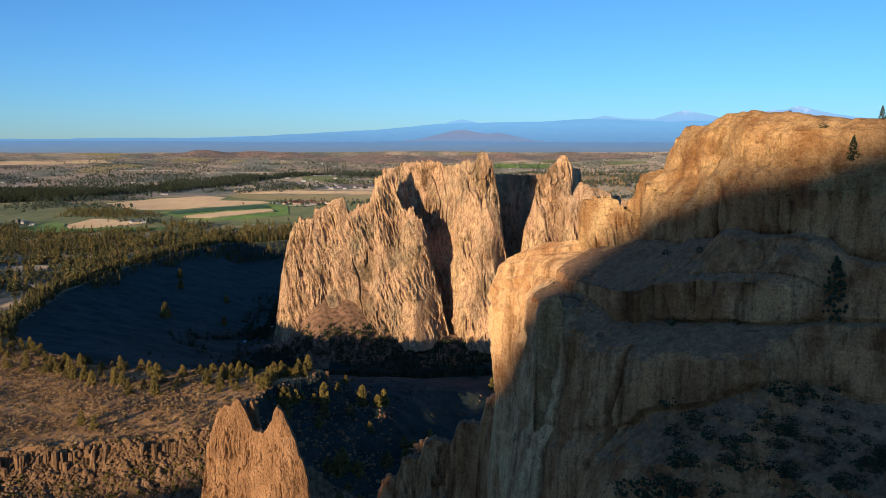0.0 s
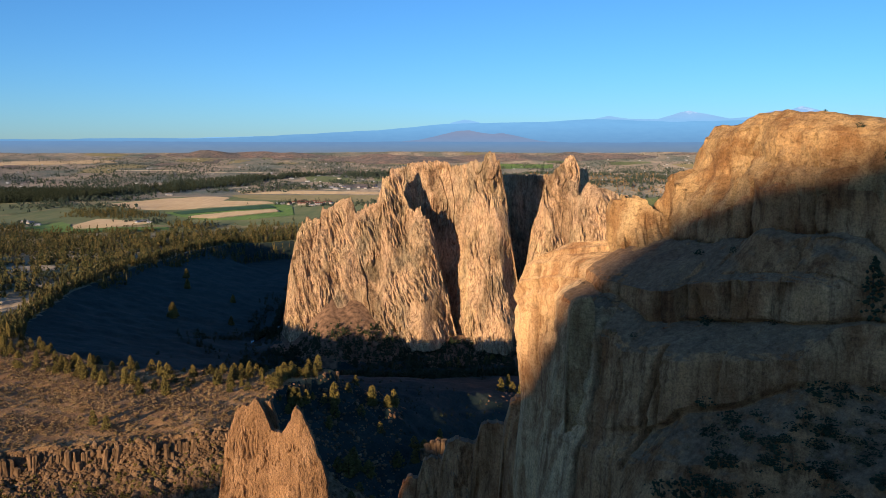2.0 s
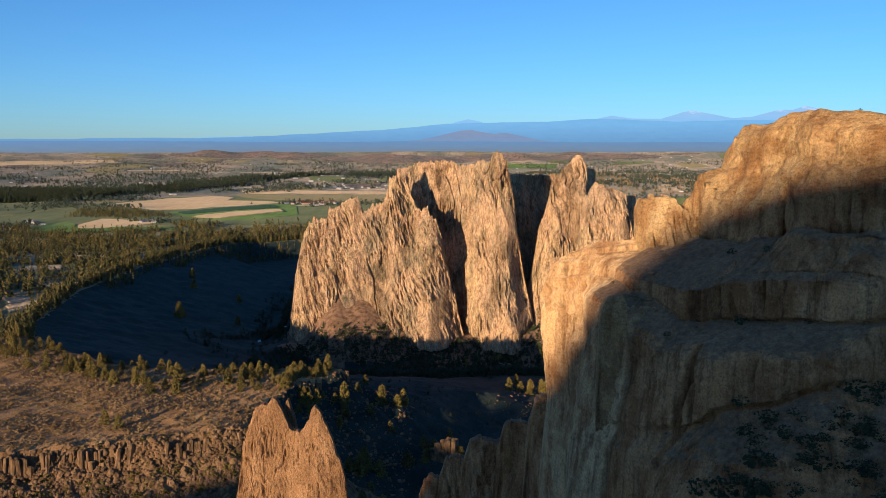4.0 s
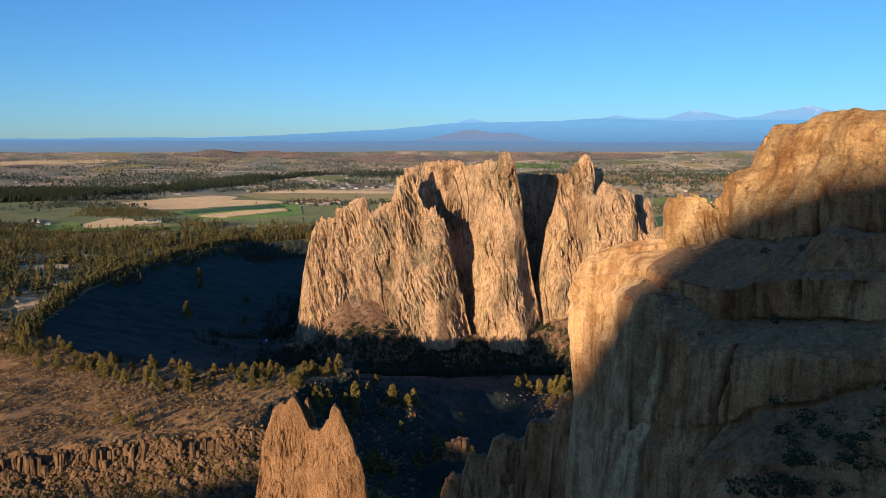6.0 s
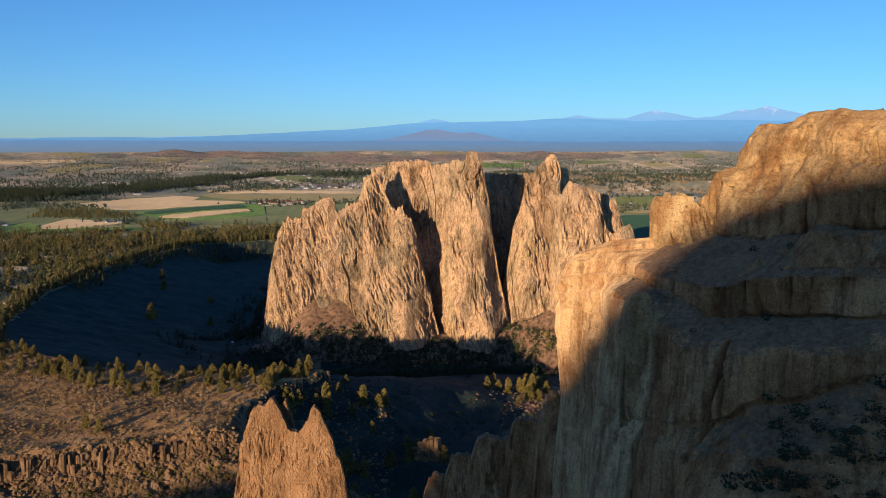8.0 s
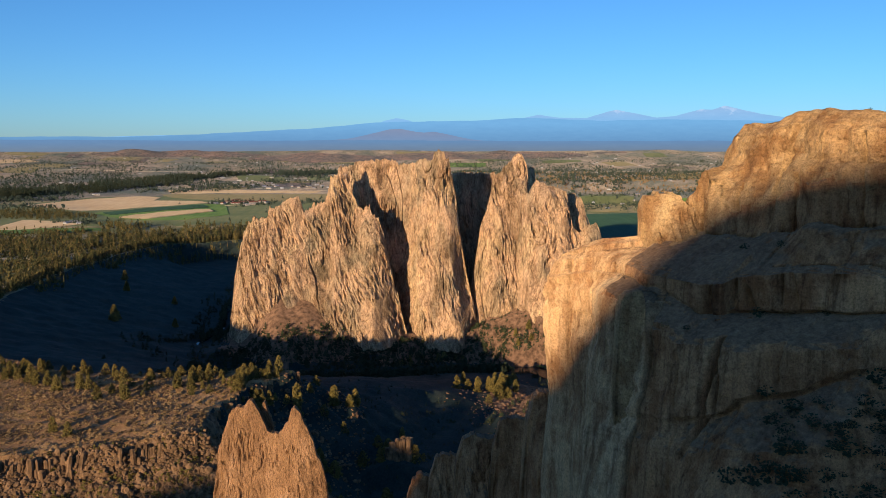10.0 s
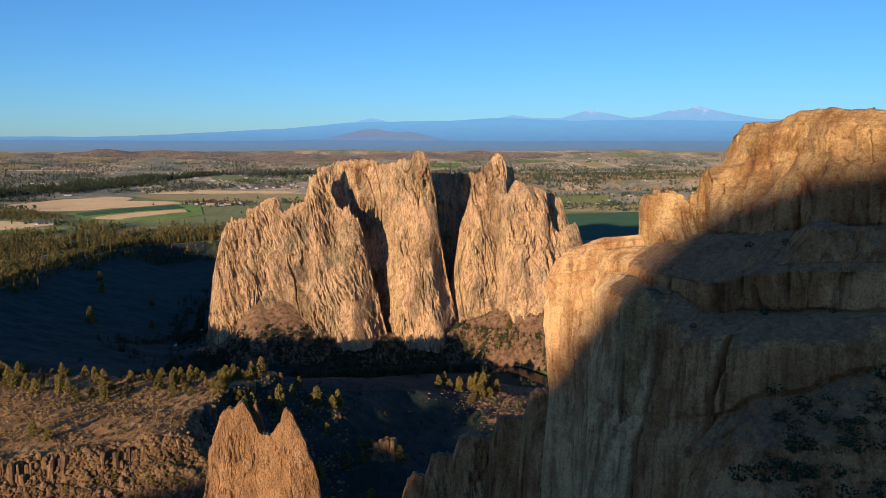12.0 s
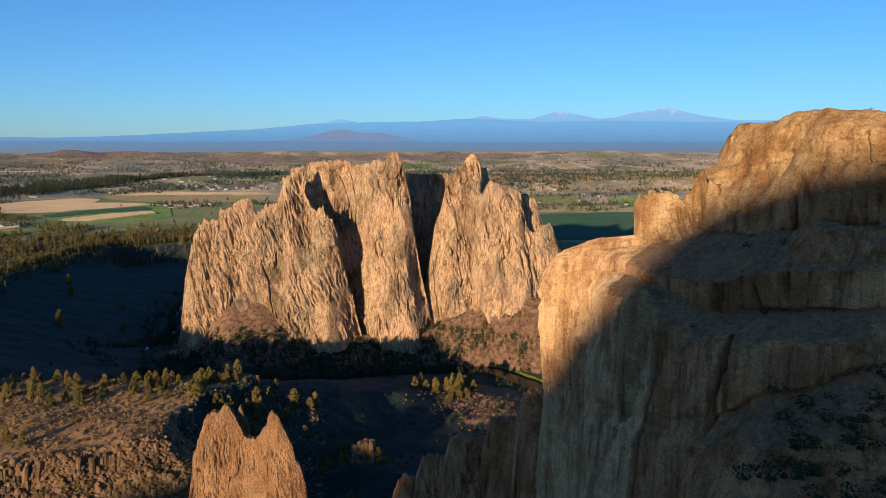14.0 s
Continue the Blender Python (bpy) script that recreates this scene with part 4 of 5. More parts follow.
# Red soil with scrub dots, greyed and cooled for the haze before it.
def hazed_scrub_hill(t):
    base = ramp(t, noisy(t, 0.012, (1, 1, 1), 6, 0.65), [(0.36, (0.11, 0.105, 0.105)), (0.5, (0.165, 0.135, 0.125)), (0.64, (0.22, 0.15, 0.13)), (0.72, (0.26, 0.22, 0.19))])
    dots = noisy(t, 0.11, (1, 0.7, 1), 5, 0.75)
    return mix(t, 0.85, base, ramp(t, dots, [(0.42, (0.28, 0.34, 0.34)), (0.52, (1.05, 1.0, 0.95))]), "MULTIPLY"), dots


MAT["red"] = material("hazed_red_soil", hazed_scrub_hill, 0.95, 1.0, 2.0)
MAT["meadow"] = material("bank_grass", plain((0.20, 0.22, 0.03), 0.3, 0.2), 0.9)
MAT["wall"] = material("house_wall", plain((0.55, 0.47, 0.38), 0.1, 0.3), 0.8)
MAT["white"] = material("white_paint", plain((0.55, 0.53, 0.50), 0.06, 0.3), 0.6)
MAT["redroof"] = material("red_roof", plain((0.22, 0.075, 0.055), 0.2, 0.4), 0.7)
MAT["greyroof"] = material("grey_roof", plain((0.28, 0.28, 0.30), 0.2, 0.4), 0.6)
MAT["glass"] = material("window_glass", plain((0.04, 0.05, 0.06), 0.1), 0.1)


def lie(x, y):
    """The height of the ground mesh itself."""
    x, y = np.asarray(x, float), np.asarray(y, float)
    i, j = np.clip(np.searchsorted(gx, x) - 1, 0, len(gx) - 2), np.clip(np.searchsorted(gy, y) - 1, 0, len(gy) - 2)
    u, v = (x - gx[i]) / (gx[i + 1] - gx[i]), (y - gy[j]) / (gy[j + 1] - gy[j])
    return GZ[j, i] * (1 - u) * (1 - v) + GZ[j, i + 1] * u * (1 - v) + GZ[j + 1, i] * (1 - u) * v + GZ[j + 1, i + 1] * u * v


def at_ground(x, y):
    return np.stack([x, y, lie(x, y)], 1)


def patch(name, label, category, mat, corners, lift=0.5, rows=26, cols=40, ragged=0.0):
    """A field or slope laid over the ground, its edge let into it."""
    c = np.array(corners, float)
    ys = np.linspace(c[:, 1].min() + 0.01, c[:, 1].max() - 0.01, rows)
    L, R = [], []
    for yy in ys:
        xs = [ax + (bx - ax) * (yy - ay) / (by - ay) for (ax, ay), (bx, by) in zip(c, np.roll(c, -1, 0)) if (ay > yy) != (by > yy)]
        L.append(min(xs)), R.append(max(xs))
    L, R = np.array(L), np.array(R)
    L, R = L + ragged * vnoise(ys / 9, 1, 0, 301), R + ragged * vnoise(ys / 9, 2, 0, 302)
    T = np.linspace(0, 1, cols)[None, :]
    X = L[:, None] * (1 - T) + R[:, None] * T
    Y = np.broadcast_to(ys[:, None], X.shape)
    Z = lie(X, Y) + lift
    Z[:, [0, -1]] -= 2 * lift
    Z[[0, -1], :] -= 2 * lift
    return thing(name, mesh_of(name, np.stack([X, Y, Z], -1).reshape(-1, 3), grid_faces(rows, cols), mat), label, category, kind="structure")


# ---- water ----
def ribbon(name, label, category, mat, line, width, z, wob=0.0, n=160, seed=0, kind="structure", lift=0.5):
    line = np.array(line, float)
    run = np.r_[0, np.cumsum(np.hypot(*np.diff(line, axis=0).T))]
    tt = np.linspace(0, run[-1], n)
    x, y = (np.interp(tt, run, line[:, k]) for k in (0, 1))
    k = np.ones(9) / 9
    x, y = (np.convolve(np.pad(q, 4, "edge"), k, "valid") for q in (x, y))
    dx, dy = np.gradient(x), np.gradient(y)
    ln = np.hypot(dx, dy) + 1e-9
    w = width * (1 + wob * vnoise(tt / 6, 0, seed, seed))
    rows = [np.stack([x - dy / ln * w * f, y + dx / ln * w * f, 0 * x + z], -1) for f in (-0.5, 0, 0.5)]
    if z is None or z > 20:
        rows = [np.concatenate([r[:, :2], (lie(r[:, 0], r[:, 1]) + lift)[:, None]], 1) for r in rows]
    return thing(name, mesh_of(name, np.concatenate(rows), grid_faces(3, n), mat), label, category, kind=kind)


ribbon("water", "dark river winding through the canyon", "river", MAT["water"], RIVER[:5], 19, -0.3)
ribbon("water", "dark river winding through the canyon", "river", MAT["water"], RIVER[4:], 6, -0.35)
for line in ([(-230, 799), (-216, 804), (-208, 813), (-201, 822)], [(-198, 829), (-190, 843)], [(-193, 887), (-189, 897)], [(-183, 918), (-179, 928)]):
    ribbon("rapids", "white broken water in the river", "rapids", MAT["foam"], line, 5.5, -0.05, 0.5, 40, 3)
ribbon("river_bank", "bright green grass along the river", "grass", MAT["meadow"], [(104, 749), (118, 744), (124, 734), (133, 712), (150, 676), (166, 655)], 5.5, 0.7, 0.3, 80, 5)

# ---- fields on the plateau ----
patch("field", "wide olive pasture round the farm fields", "field", MAT["pasture"], [(-980, 1720), (-890, 2240), (-800, 2520), (-420, 2580), (-60, 2330), (-60, 1900), (-300, 1720)], 0.35, 50, 70)
patch("field", "dull pasture beyond the wood", "field", MAT["pasture"], [(-1320, 1780), (-1150, 2280), (-900, 2250), (-1000, 1720)], 0.35, 40, 40)
patch("field", "pale harvested straw field", "field", MAT["straw"], [(-865, 2227), (-779, 2467), (-653, 2547), (-600, 2500), (-590, 2375), (-465, 2362), (-428, 2283), (-599, 2101), (-673, 2047), (-785, 2142)], 0.9, 40, 60)
patch("field", "green irrigated crop field", "field", MAT["crop"], [(-626, 1980), (-522, 2165), (-429, 2246), (-372, 2177), (-328, 1947), (-394, 1824), (-484, 1814), (-562, 1886)], 0.9, 40, 60)
patch("field", "dark green crop strip", "field", MAT["darkcrop"], [(-610, 1985), (-520, 2150), (-440, 2215), (-405, 2150), (-520, 1990), (-570, 1930)], 1.7, 30, 40)
patch("field", "narrow straw strip in the green field", "field", MAT["straw"], [(-544, 1866), (-529, 1925), (-398, 2075), (-372, 2012), (-479, 1840)], 2.4, 30, 40)
patch("field", "small pale stubble field", "field", MAT["straw"], [(-714, 1704), (-720, 1851), (-619, 1811), (-576, 1755), (-633, 1665), (-687, 1644)], 0.9, 30, 40)
patch("field", "green pasture beside the wood", "field", MAT["crop"], [(-796, 1667), (-763, 1775), (-721, 1721), (-694, 1641), (-610, 1661), (-521, 1678), (-501, 1646), (-714, 1566)], 0.8, 30, 50)
patch("field", "tan dry field strip", "field", MAT["straw"], [(-660, 2800), (-400, 2790), (-180, 2760), (-190, 2690), (-614, 2680)], 1.2, 20, 50)
patch("field", "olive stubble field", "field", MAT["stubble"], [(-640, 2640), (-221, 2640), (-60, 2620), (-60, 2330), (-215, 2330), (-423, 2376), (-588, 2508)], 0.9, 40, 60)
patch("field", "far pale field strip", "field", MAT["straw"], [(-1900, 3690), (-1472, 3907), (-1388, 3830), (-1800, 3560)], 1.5, 20, 50)
patch("field", "green far pasture", "field", MAT["crop"], [(200, 3780), (440, 3750), (460, 3900), (230, 3940)], 1.5, 20, 40)
patch("field", "green far pasture", "field", MAT["crop"], [(-560, 4080), (-240, 4060), (-240, 4180), (-560, 4200)], 1.5, 20, 40)
patch("field", "green pasture with farmsteads", "field", MAT["pasture"], [(520, 2400), (560, 2540), (690, 2560), (700, 2420)], 1.0, 30, 40)
patch("field", "small green paddock by a farm", "field", MAT["crop"], [(760, 2360), (770, 2440), (850, 2450), (860, 2370)], 1.0, 20, 30)
# Takes the dark crop colour for the shade over this meadow.
patch("field", "green hay meadow, crop colour darkened for shade", "field", MAT["darkcrop"], [(300, 1560), (330, 1850), (470, 2080), (790, 2130), (800, 1560)], 1.0, 30, 50)
patch("field", "tan dry pasture", "field", MAT["stubble"], [(470, 2150), (520, 2330), (760, 2300), (820, 2170)], 0.8, 30, 50)
for c in ([(-540, 1072), (-471, 1078), (-452, 1034), (-488, 984)], [(-430, 904), (-394, 928), (-380, 903), (-404, 876)], [(-420, 819), (-385, 820), (-362, 775), (-380, 750)], [(-560, 1190), (-470, 1215), (-450, 1190), (-550, 1165)]):
    patch("clearing", "dry grass clearing in the wood", "clearing", MAT["straw"], c, 0.7, 20, 20, 3.0)
for line, w in (([(-760, 2960), (-560, 2900), (-330, 2860), (-120, 2850)], 9), ([(-640, 2850), (-420, 2800), (-150, 2790)], 6), ([(-1300, 3480), (-900, 3520), (-500, 3560)], 9), ([(430, 3560), (700, 3500), (1200, 3380)], 10), ([(480, 2050), (640, 2080), (860, 2060)], 5), ([(-420, 2140), (-380, 2190), (-300, 2200)], 6)):
    ribbon("track", "pale dirt farm road", "road", MAT["track"], line, w, 99.0, 0.1)

# Dark ground strip that paints in the shade of the far gorge.
ribbon("forest_floor", "strip of ground under the gorge conifers, darkened for shade", "ground", MAT["canyon"], GORGE, 150, 99.0, 0.25, 220, 7, lift=0.9)
# small plots far over the plain
RF = np.random.default_rng(91)
for k in range(46):
    a, r = math.radians(RF.uniform(-26, 29)), RF.uniform(2900, 4400)
    x, y, w, d, sk = r * math.sin(a), r * math.cos(a), RF.uniform(30, 95), RF.uniform(35, 100), RF.uniform(-40, 40)
    kind = k % 4
    patch("field", ("dull green irrigated plot", "dry hay plot", "olive stubble plot", "brown ploughed plot")[kind], "field", MAT[("pasture", "stubble", "stubble", "red")[kind]], [(x - w, y - d), (x - w + sk, y + d), (x + w + sk, y + d * 1.1), (x + w, y - d * 0.9)], 1.2, 12, 20)

# ---- low red hills on the plain ----
def hill(cx, cy, rx, ry, h, mat, label, seed):
    a, r = np.meshgrid(np.linspace(0, 2 * np.pi, 90, endpoint=False), np.linspace(0, 1, 26))
    X, Y = cx + rx * r * np.cos(a), cy + ry * r * np.sin(a)
    H = h * (1 - smooth(0, 1, r)) * (1 + 0.35 * fbm(X / 110, Y / 110, 0, 4, seed)) - 2.5 * r ** 4
    Z = lie(X, Y) + H
    faces = grid_faces(26, 90, True)
    return thing("hill", mesh_of("hill", np.stack([X, Y, Z], -1).reshape(-1, 3), faces, mat), label, "hill", "low hills", kind="structure")


hill(-1090, 4200, 250, 130, 20, MAT["red"], "low red cinder hill on the plain", 401)
hill(-820, 4260, 360, 120, 17, MAT["red"], "low brown scrub hill on the plain", 403)
hill(-230, 4130, 420, 190, 24, MAT["red"], "low red-soiled hill with scattered houses", 405)
hill(230, 4190, 360, 150, 20, MAT["red"], "low red-soiled hill with scattered houses", 407)
hill(640, 4150, 380, 160, 22, MAT["red"], "low red-soiled hill with scattered houses", 409)

# ---- talus and rubble ----

def boulder_kind(rng):
    v = np.array([(x, y, z) for x in (-1, 1) for y in (-1, 1) for z in (-1, 1)], float) * 0.62
    v = np.concatenate([v, np.array([(1, 0, 0), (-1, 0, 0), (0, 1, 0), (0, -1, 0), (0, 0, 1), (0, 0, -1)], float)])
    v = v * rng.uniform(0.7, 1.2, (14, 1)) * rng.uniform(0.7, 1.2, 3)
    f = []
    for k, (i, s) in enumerate(((0, 1), (0, -1), (1, 1), (1, -1), (2, 1), (2, -1))):
        ring = [q for q in range(8) if np.sign((q >> (2 - i)) & 1 or -1) == s]
        o = [(1, 2), (2, 0), (0, 1)][i]
        key = lambda q: math.atan2(((q >> (2 - o[1])) & 1) - 0.5, ((q >> (2 - o[0])) & 1) - 0.5)
        ring.sort(key=key)
        if s < 0:
            ring.reverse()
        f += [(8 + k, ring[m], ring[(m + 1) % 4]) for m in range(4)]
    return v, np.array(f)


def rubble(name, label, mat, spots, sizes, rng):
    V, Fc, n = [], [], 0
    kinds = [boulder_kind(rng) for _ in range(10)]
    pick = rng.integers(0, 10, len(spots))
    for k in range(10):
        idx = np.where(pick == k)[0]
        v, f = kinds[k]
        a = rng.uniform(0, 6.28, len(idx))
        c, s = np.cos(a)[:, None], np.sin(a)[:, None]
        q = sizes[idx][:, None]
        X = spots[idx, 0:1] + (c * v[:, 0] - s * v[:, 1]) * q
        Y = spots[idx, 1:2] + (s * v[:, 0] + c * v[:, 1]) * q
        Z = spots[idx, 2:3] + v[:, 2] * q * 0.85
        V.append(np.stack([X, Y, Z], -1).reshape(-1, 3))
        Fc.append((f[None] + (np.arange(len(idx)) * 14)[:, None, None] + n).reshape(-1, 3))
        n += len(idx) * 14
    return thing(name, mesh_of(name, np.concatenate(V), np.concatenate(Fc), mat, False), label, "rocks", kind="stuff")


R3 = np.random.default_rng(33)
def rim_y(x):
    return np.interp(x, [-235, -205, -180, -161, -126, -104, -84], [365, 373, 383, 388.5, 400, 411, 420])


n = 6500
x = R3.uniform(-235, -84, n)
y = rim_y(x) + 1 - 36 * R3.random(n)
rubble("boulder_slope", "dark basalt boulders below the rimrock", MAT["basalt"], at_ground(x, y), R3.uniform(0.3, 0.85, n) + 1.5 * R3.random(n) ** 7, R3)
n = 950
x = R3.uniform(-235, -95, n)
y = rim_y(x) - 5.0 + 2.5 * R3.normal(0, 0.7, n)
rubble("boulder_slope", "large basalt blocks fallen at the foot of the columns", MAT["basalt"], at_ground(x, y) + np.stack([0 * x, 0 * x, R3.uniform(0, 2.2, n)], 1), R3.uniform(0.5, 1.5, n), R3)
n = 1500
x, y = R3.uniform(-108, -30, n), R3.uniform(415, 540, n)
ok = inside(x, y, RIM)
rubble("boulder_slope", "basalt rubble at the end of the mesa", MAT["basalt"], at_ground(x[ok], y[ok]), R3.uniform(0.3, 0.9, ok.sum()) + 1.2 * R3.random(ok.sum()) ** 6, R3)
n = 1100
x, y = R3.normal(82, 20, n), R3.normal(600, 30, n)
rubble("boulder_field", "sunlit brown boulders beside the river", MAT["talus"], at_ground(x, y), R3.uniform(0.4, 1.2, n), R3)
n = 700
x, y = R3.uniform(60, 230, n), R3.uniform(725, 790, n)
rubble("boulder_field", "fallen blocks on the scree", MAT["talus"], at_ground(x, y), R3.uniform(0.4, 1.3, n), R3)

# columns of the rimrock, each a part
rimrock = tagged(new("basalt_rimrock"), "dark columnar basalt rimrock along the mesa edge", "rock wall")


def column_mesh(k, rng):
    a = np.arange(6) * math.pi / 3 + rng.uniform(0, 1)
    rad = rng.uniform(0.8, 1.15, 6)
    rings = [(0.0, 1.25), (0.5, 1.05), (0.96, 0.98), (1.0, 0.85)]
    v = [(math.cos(b) * r * s + 0.12 * h, math.sin(b) * r * s, h) for h, s in rings for b, r in zip(a, rad)]
    v += [(0.12, 0, 1.03)]
    f = [(q * 6 + m, q * 6 + (m + 1) % 6, q * 6 + 6 + (m + 1) % 6, q * 6 + 6 + m) for q in range(3) for m in range(6)]
    tri = [t for q in f for t in ((q[0], q[1], q[2]), (q[0], q[2], q[3]))] + [(18 + m, 18 + (m + 1) % 6, 24) for m in range(6)]
    return mesh_of("column", v, tri, MAT["basalt"], False)


COLS = [column_mesh(k, R3) for k in range(8)]


def columns(parent, line, count, zlo, zhi, jitter, rng, wide=(0.8, 1.7), out=0.5):
    line = np.array(line, float)
    run = np.r_[0, np.cumsum(np.hypot(*np.diff(line, axis=0).T))]
    for k in range(count):
        s = run[-1] * (k + rng.uniform(0, 1)) / count
        x, y = np.interp(s, run, line[:, 0]) + rng.normal(0, jitter), np.interp(s, run, line[:, 1]) + rng.normal(0, jitter) - out
        w = rng.uniform(*wide)
        z0, z1 = zlo + rng.uniform(-3, 1), zhi + rng.uniform(-2.4, 0.3) - 5.0 * (rng.random() < 0.42)
        ob = part("column", COLS[k % 8], parent)
        ob.matrix_local = pose(x, y, z0, rng.uniform(-8, 8), rng.uniform(-8, 8), rng.uniform(0, 360)) @ Matrix.Diagonal((w, w * rng.uniform(0.7, 1.4), z1 - z0, 1))


columns(rimrock, [(-225, 367), (-205, 373.5), (-180, 383.5), (-161, 389), (-126, 400.5), (-105, 411)], 210, 44, 56.5, 1.3, R3, (0.65, 1.5), 3.0)
columns(rimrock, [(-104, 411), (-105, 445), (-92, 485), (-68, 524)], 90, 46, 56.5, 1.2, R3, (0.7, 1.6))
block = tagged(new("rock_stack"), "small sunlit stack of columnar basalt on the canyon floor", "rock")
columns(block, [(-15.5, 481), (-10, 480), (-5, 483)], 26, 13, 28.5, 1.5, R3, (1.5, 2.3))

# ---- plants ----
jun = [tree_kind("juniper_tree", "rounded olive-green juniper on dry grass", "tree", h, w, c, MAT["needles"], 0.02, 0.105, 0.55, RNG, "junipers on the mesa") for h, w, c in ((8.5, 7.6, 170), (10.5, 7.2, 190), (7.5, 7.8, 160), (9.5, 6.4, 170), (6.5, 6.8, 130))]
k = 215
along = 0.08 + 0.92 * RNG.uniform(0, 1, k) ** 0.85
edge = np.array([(-330, 655), (-300, 615), (-250, 560), (-172, 522), (-106, 524), (-78, 521)], float)
arc = np.linspace(0, 1, len(edge))
jx, jy = np.interp(along, arc, edge[:, 0]), np.interp(along, arc, edge[:, 1]) - 52 * RNG.random(k) ** 1.3 - 1
place(jun, at_ground(jx, jy), RNG, 0.3, 0.9)
place(jun, at_ground(np.array([-163.0, -172, -232, -225]), np.array([409.0, 416, 520, 530])), RNG, 0.6, 0.9)
bx, by = RNG.uniform(-74, 6, 38), RNG.uniform(415, 540, 38)
place(jun, at_ground(bx, by), RNG, 0.65, 1.25)
fx, fy = RNG.normal(66, 14, 26), RNG.normal(640, 16, 26)
place(jun, at_ground(fx, fy), RNG, 0.7, 1.25)
tx, ty = RNG.uniform(-30, 215, 26), RNG.uniform(752, 775, 26)
place(jun, at_ground(tx, ty), RNG, 0.4, 0.9)
drop_kinds(jun)
pine = tree_kind("pine_tree", "lone tall pine standing above the shaded canyon slope", "tree", 16, 12, 420, MAT["needles"], 0.05, 0.09, 0.7, RNG, "")
pine.matrix_basis = pose(-271, 867, float(lie(-271, 867)) - 0.3)
for x, y, s in ((-222, 900, 0.6), (-246, 1010, 0.6), (-300, 1020, 0.7), (-318, 1080, 0.75)):
    copy_thing(pine, pose(x, y, float(lie(x, y)) - 0.3, 0, 0, x)).scale = (s, s, s)


def wood(name, label, x, y, lo, hi, clumps, size=0.17, mat="pine", ratio=(0.42, 0.62)):
    sp = at_ground(x, y)
    h = RNG.uniform(lo, hi, len(sp))
    r = np.hypot(x, y)
    h = h * np.where(r > 2600, np.clip((1 - (r - 2600) / 2250) * r / 2600, 0.28, 1), 1)
    return scatter(name, label, "trees", MAT[mat], sp, h, h * RNG.uniform(*ratio, len(sp)), RNG, clumps=clumps, size=size)


def somewhere(n, x0, x1, y0, y1):
    return RNG.uniform(x0, x1, n), RNG.uniform(y0, y1, n)


CLEAR = [[(-540, 1072), (-471, 1078), (-452, 1034), (-488, 984)], [(-430, 904), (-394, 928), (-380, 903), (-404, 876)], [(-420, 819), (-385, 820), (-362, 775), (-380, 750)], [(-560, 1190), (-470, 1215), (-450, 1190), (-550, 1165)],
         [(-796, 1667), (-720, 1860), (-560, 1760), (-501, 1646), (-714, 1566)]]
x, y = somewhere(17000, -1150, -60, 640, 1720)
dens = vnoise(x / 120, y / 90, 0, 201) + 0.5 * vnoise(x / 30, y / 30, 0, 203)
ok = (~inside(x, y, RIM)) & (dens > -0.5) & (np.abs(x) < y * 0.62) & (y < 1700 + 60 * vnoise(x / 50, 0, 0, 205)) & ((x < -300) | (y > 1480))
for c in CLEAR:
    ok &= ~inside(x, y, np.array(c, float))
wood("woodland", "open pine and juniper woodland on the plateau", x[ok], y[ok], 6, 16, 11, 0.19, ratio=(0.42, 0.68))
# tall trees close along the canyon rim
rim = np.array([(-300, 618), (-330, 690), (-368, 860), (-376, 1010), (-376, 1250), (-350, 1424), (-243, 1494), (0, 1544)], float)
k = np.sort(RNG.uniform(0, 1, 900))
x, y = (np.interp(k, np.linspace(0, 1, len(rim)), rim[:, c]) for c in (0, 1))
x, y = x - np.abs(RNG.normal(0, 9, 900)), y + RNG.normal(0, 6, 900)
ok = ~inside(x, y, RIM)
wood("woodland", "pines close along the canyon rim", x[ok], y[ok], 8, 14, 14, 0.18, ratio=(0.36, 0.55))
# trees that climb down from the rim
x, y = somewhere(4200, -390, 60, 900, 1530)
ok = inside(x, y, RIM) & (far_from(x, y, RIM) < 22 + 26 * smooth(1150, 1350, y) + 10 * vnoise(x / 40, y / 40, 0, 209))
wood("woodland", "pines on the upper canyon slope", x[ok], y[ok], 7, 13, 11, 0.19, ratio=(0.32, 0.5))
# trees round the farms
x, y = np.concatenate([RNG.normal(-350, 60, 130), RNG.uniform(420, 900, 420), RNG.normal(-600, 45, 60)]), np.concatenate([RNG.normal(2262, 55, 130), RNG.uniform(2140, 2560, 420), RNG.normal(1775, 25, 60)])
ok = vnoise(x / 60, y / 45, 0, 206) > -0.25
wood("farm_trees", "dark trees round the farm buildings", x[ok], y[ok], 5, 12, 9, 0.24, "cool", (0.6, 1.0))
# the dark belts between the fields and along the far gorge
x, y = somewhere(900, -850, -560, 1860, 2060)
ok = inside(x, y, np.array([(-800, 1850), (-840, 2020), (-754, 2057), (-640, 1960), (-570, 1850), (-640, 1830)], float))
wood("tree_belt", "belt of dark trees between fields", x[ok], y[ok], 6, 12, 14)
x, y = somewhere(9000, -1900, -150, 2300, 3400)
gd = far_from(x, y, GORGE)
ok = (gd < 150 * (0.6 + 0.5 * vnoise(x / 90, y / 90, 0, 207))) & (np.abs(x) < y * 0.6)
# Conifers in near-black shrub colour, standing in for the gorge's shade.
wood("tree_belt", "conifers along the far river gorge, dark for its shade", x[ok], y[ok], 10, 20, 9, 0.24, "bush")
x, y = somewhere(5600, -1520, -940, 2280, 2690)
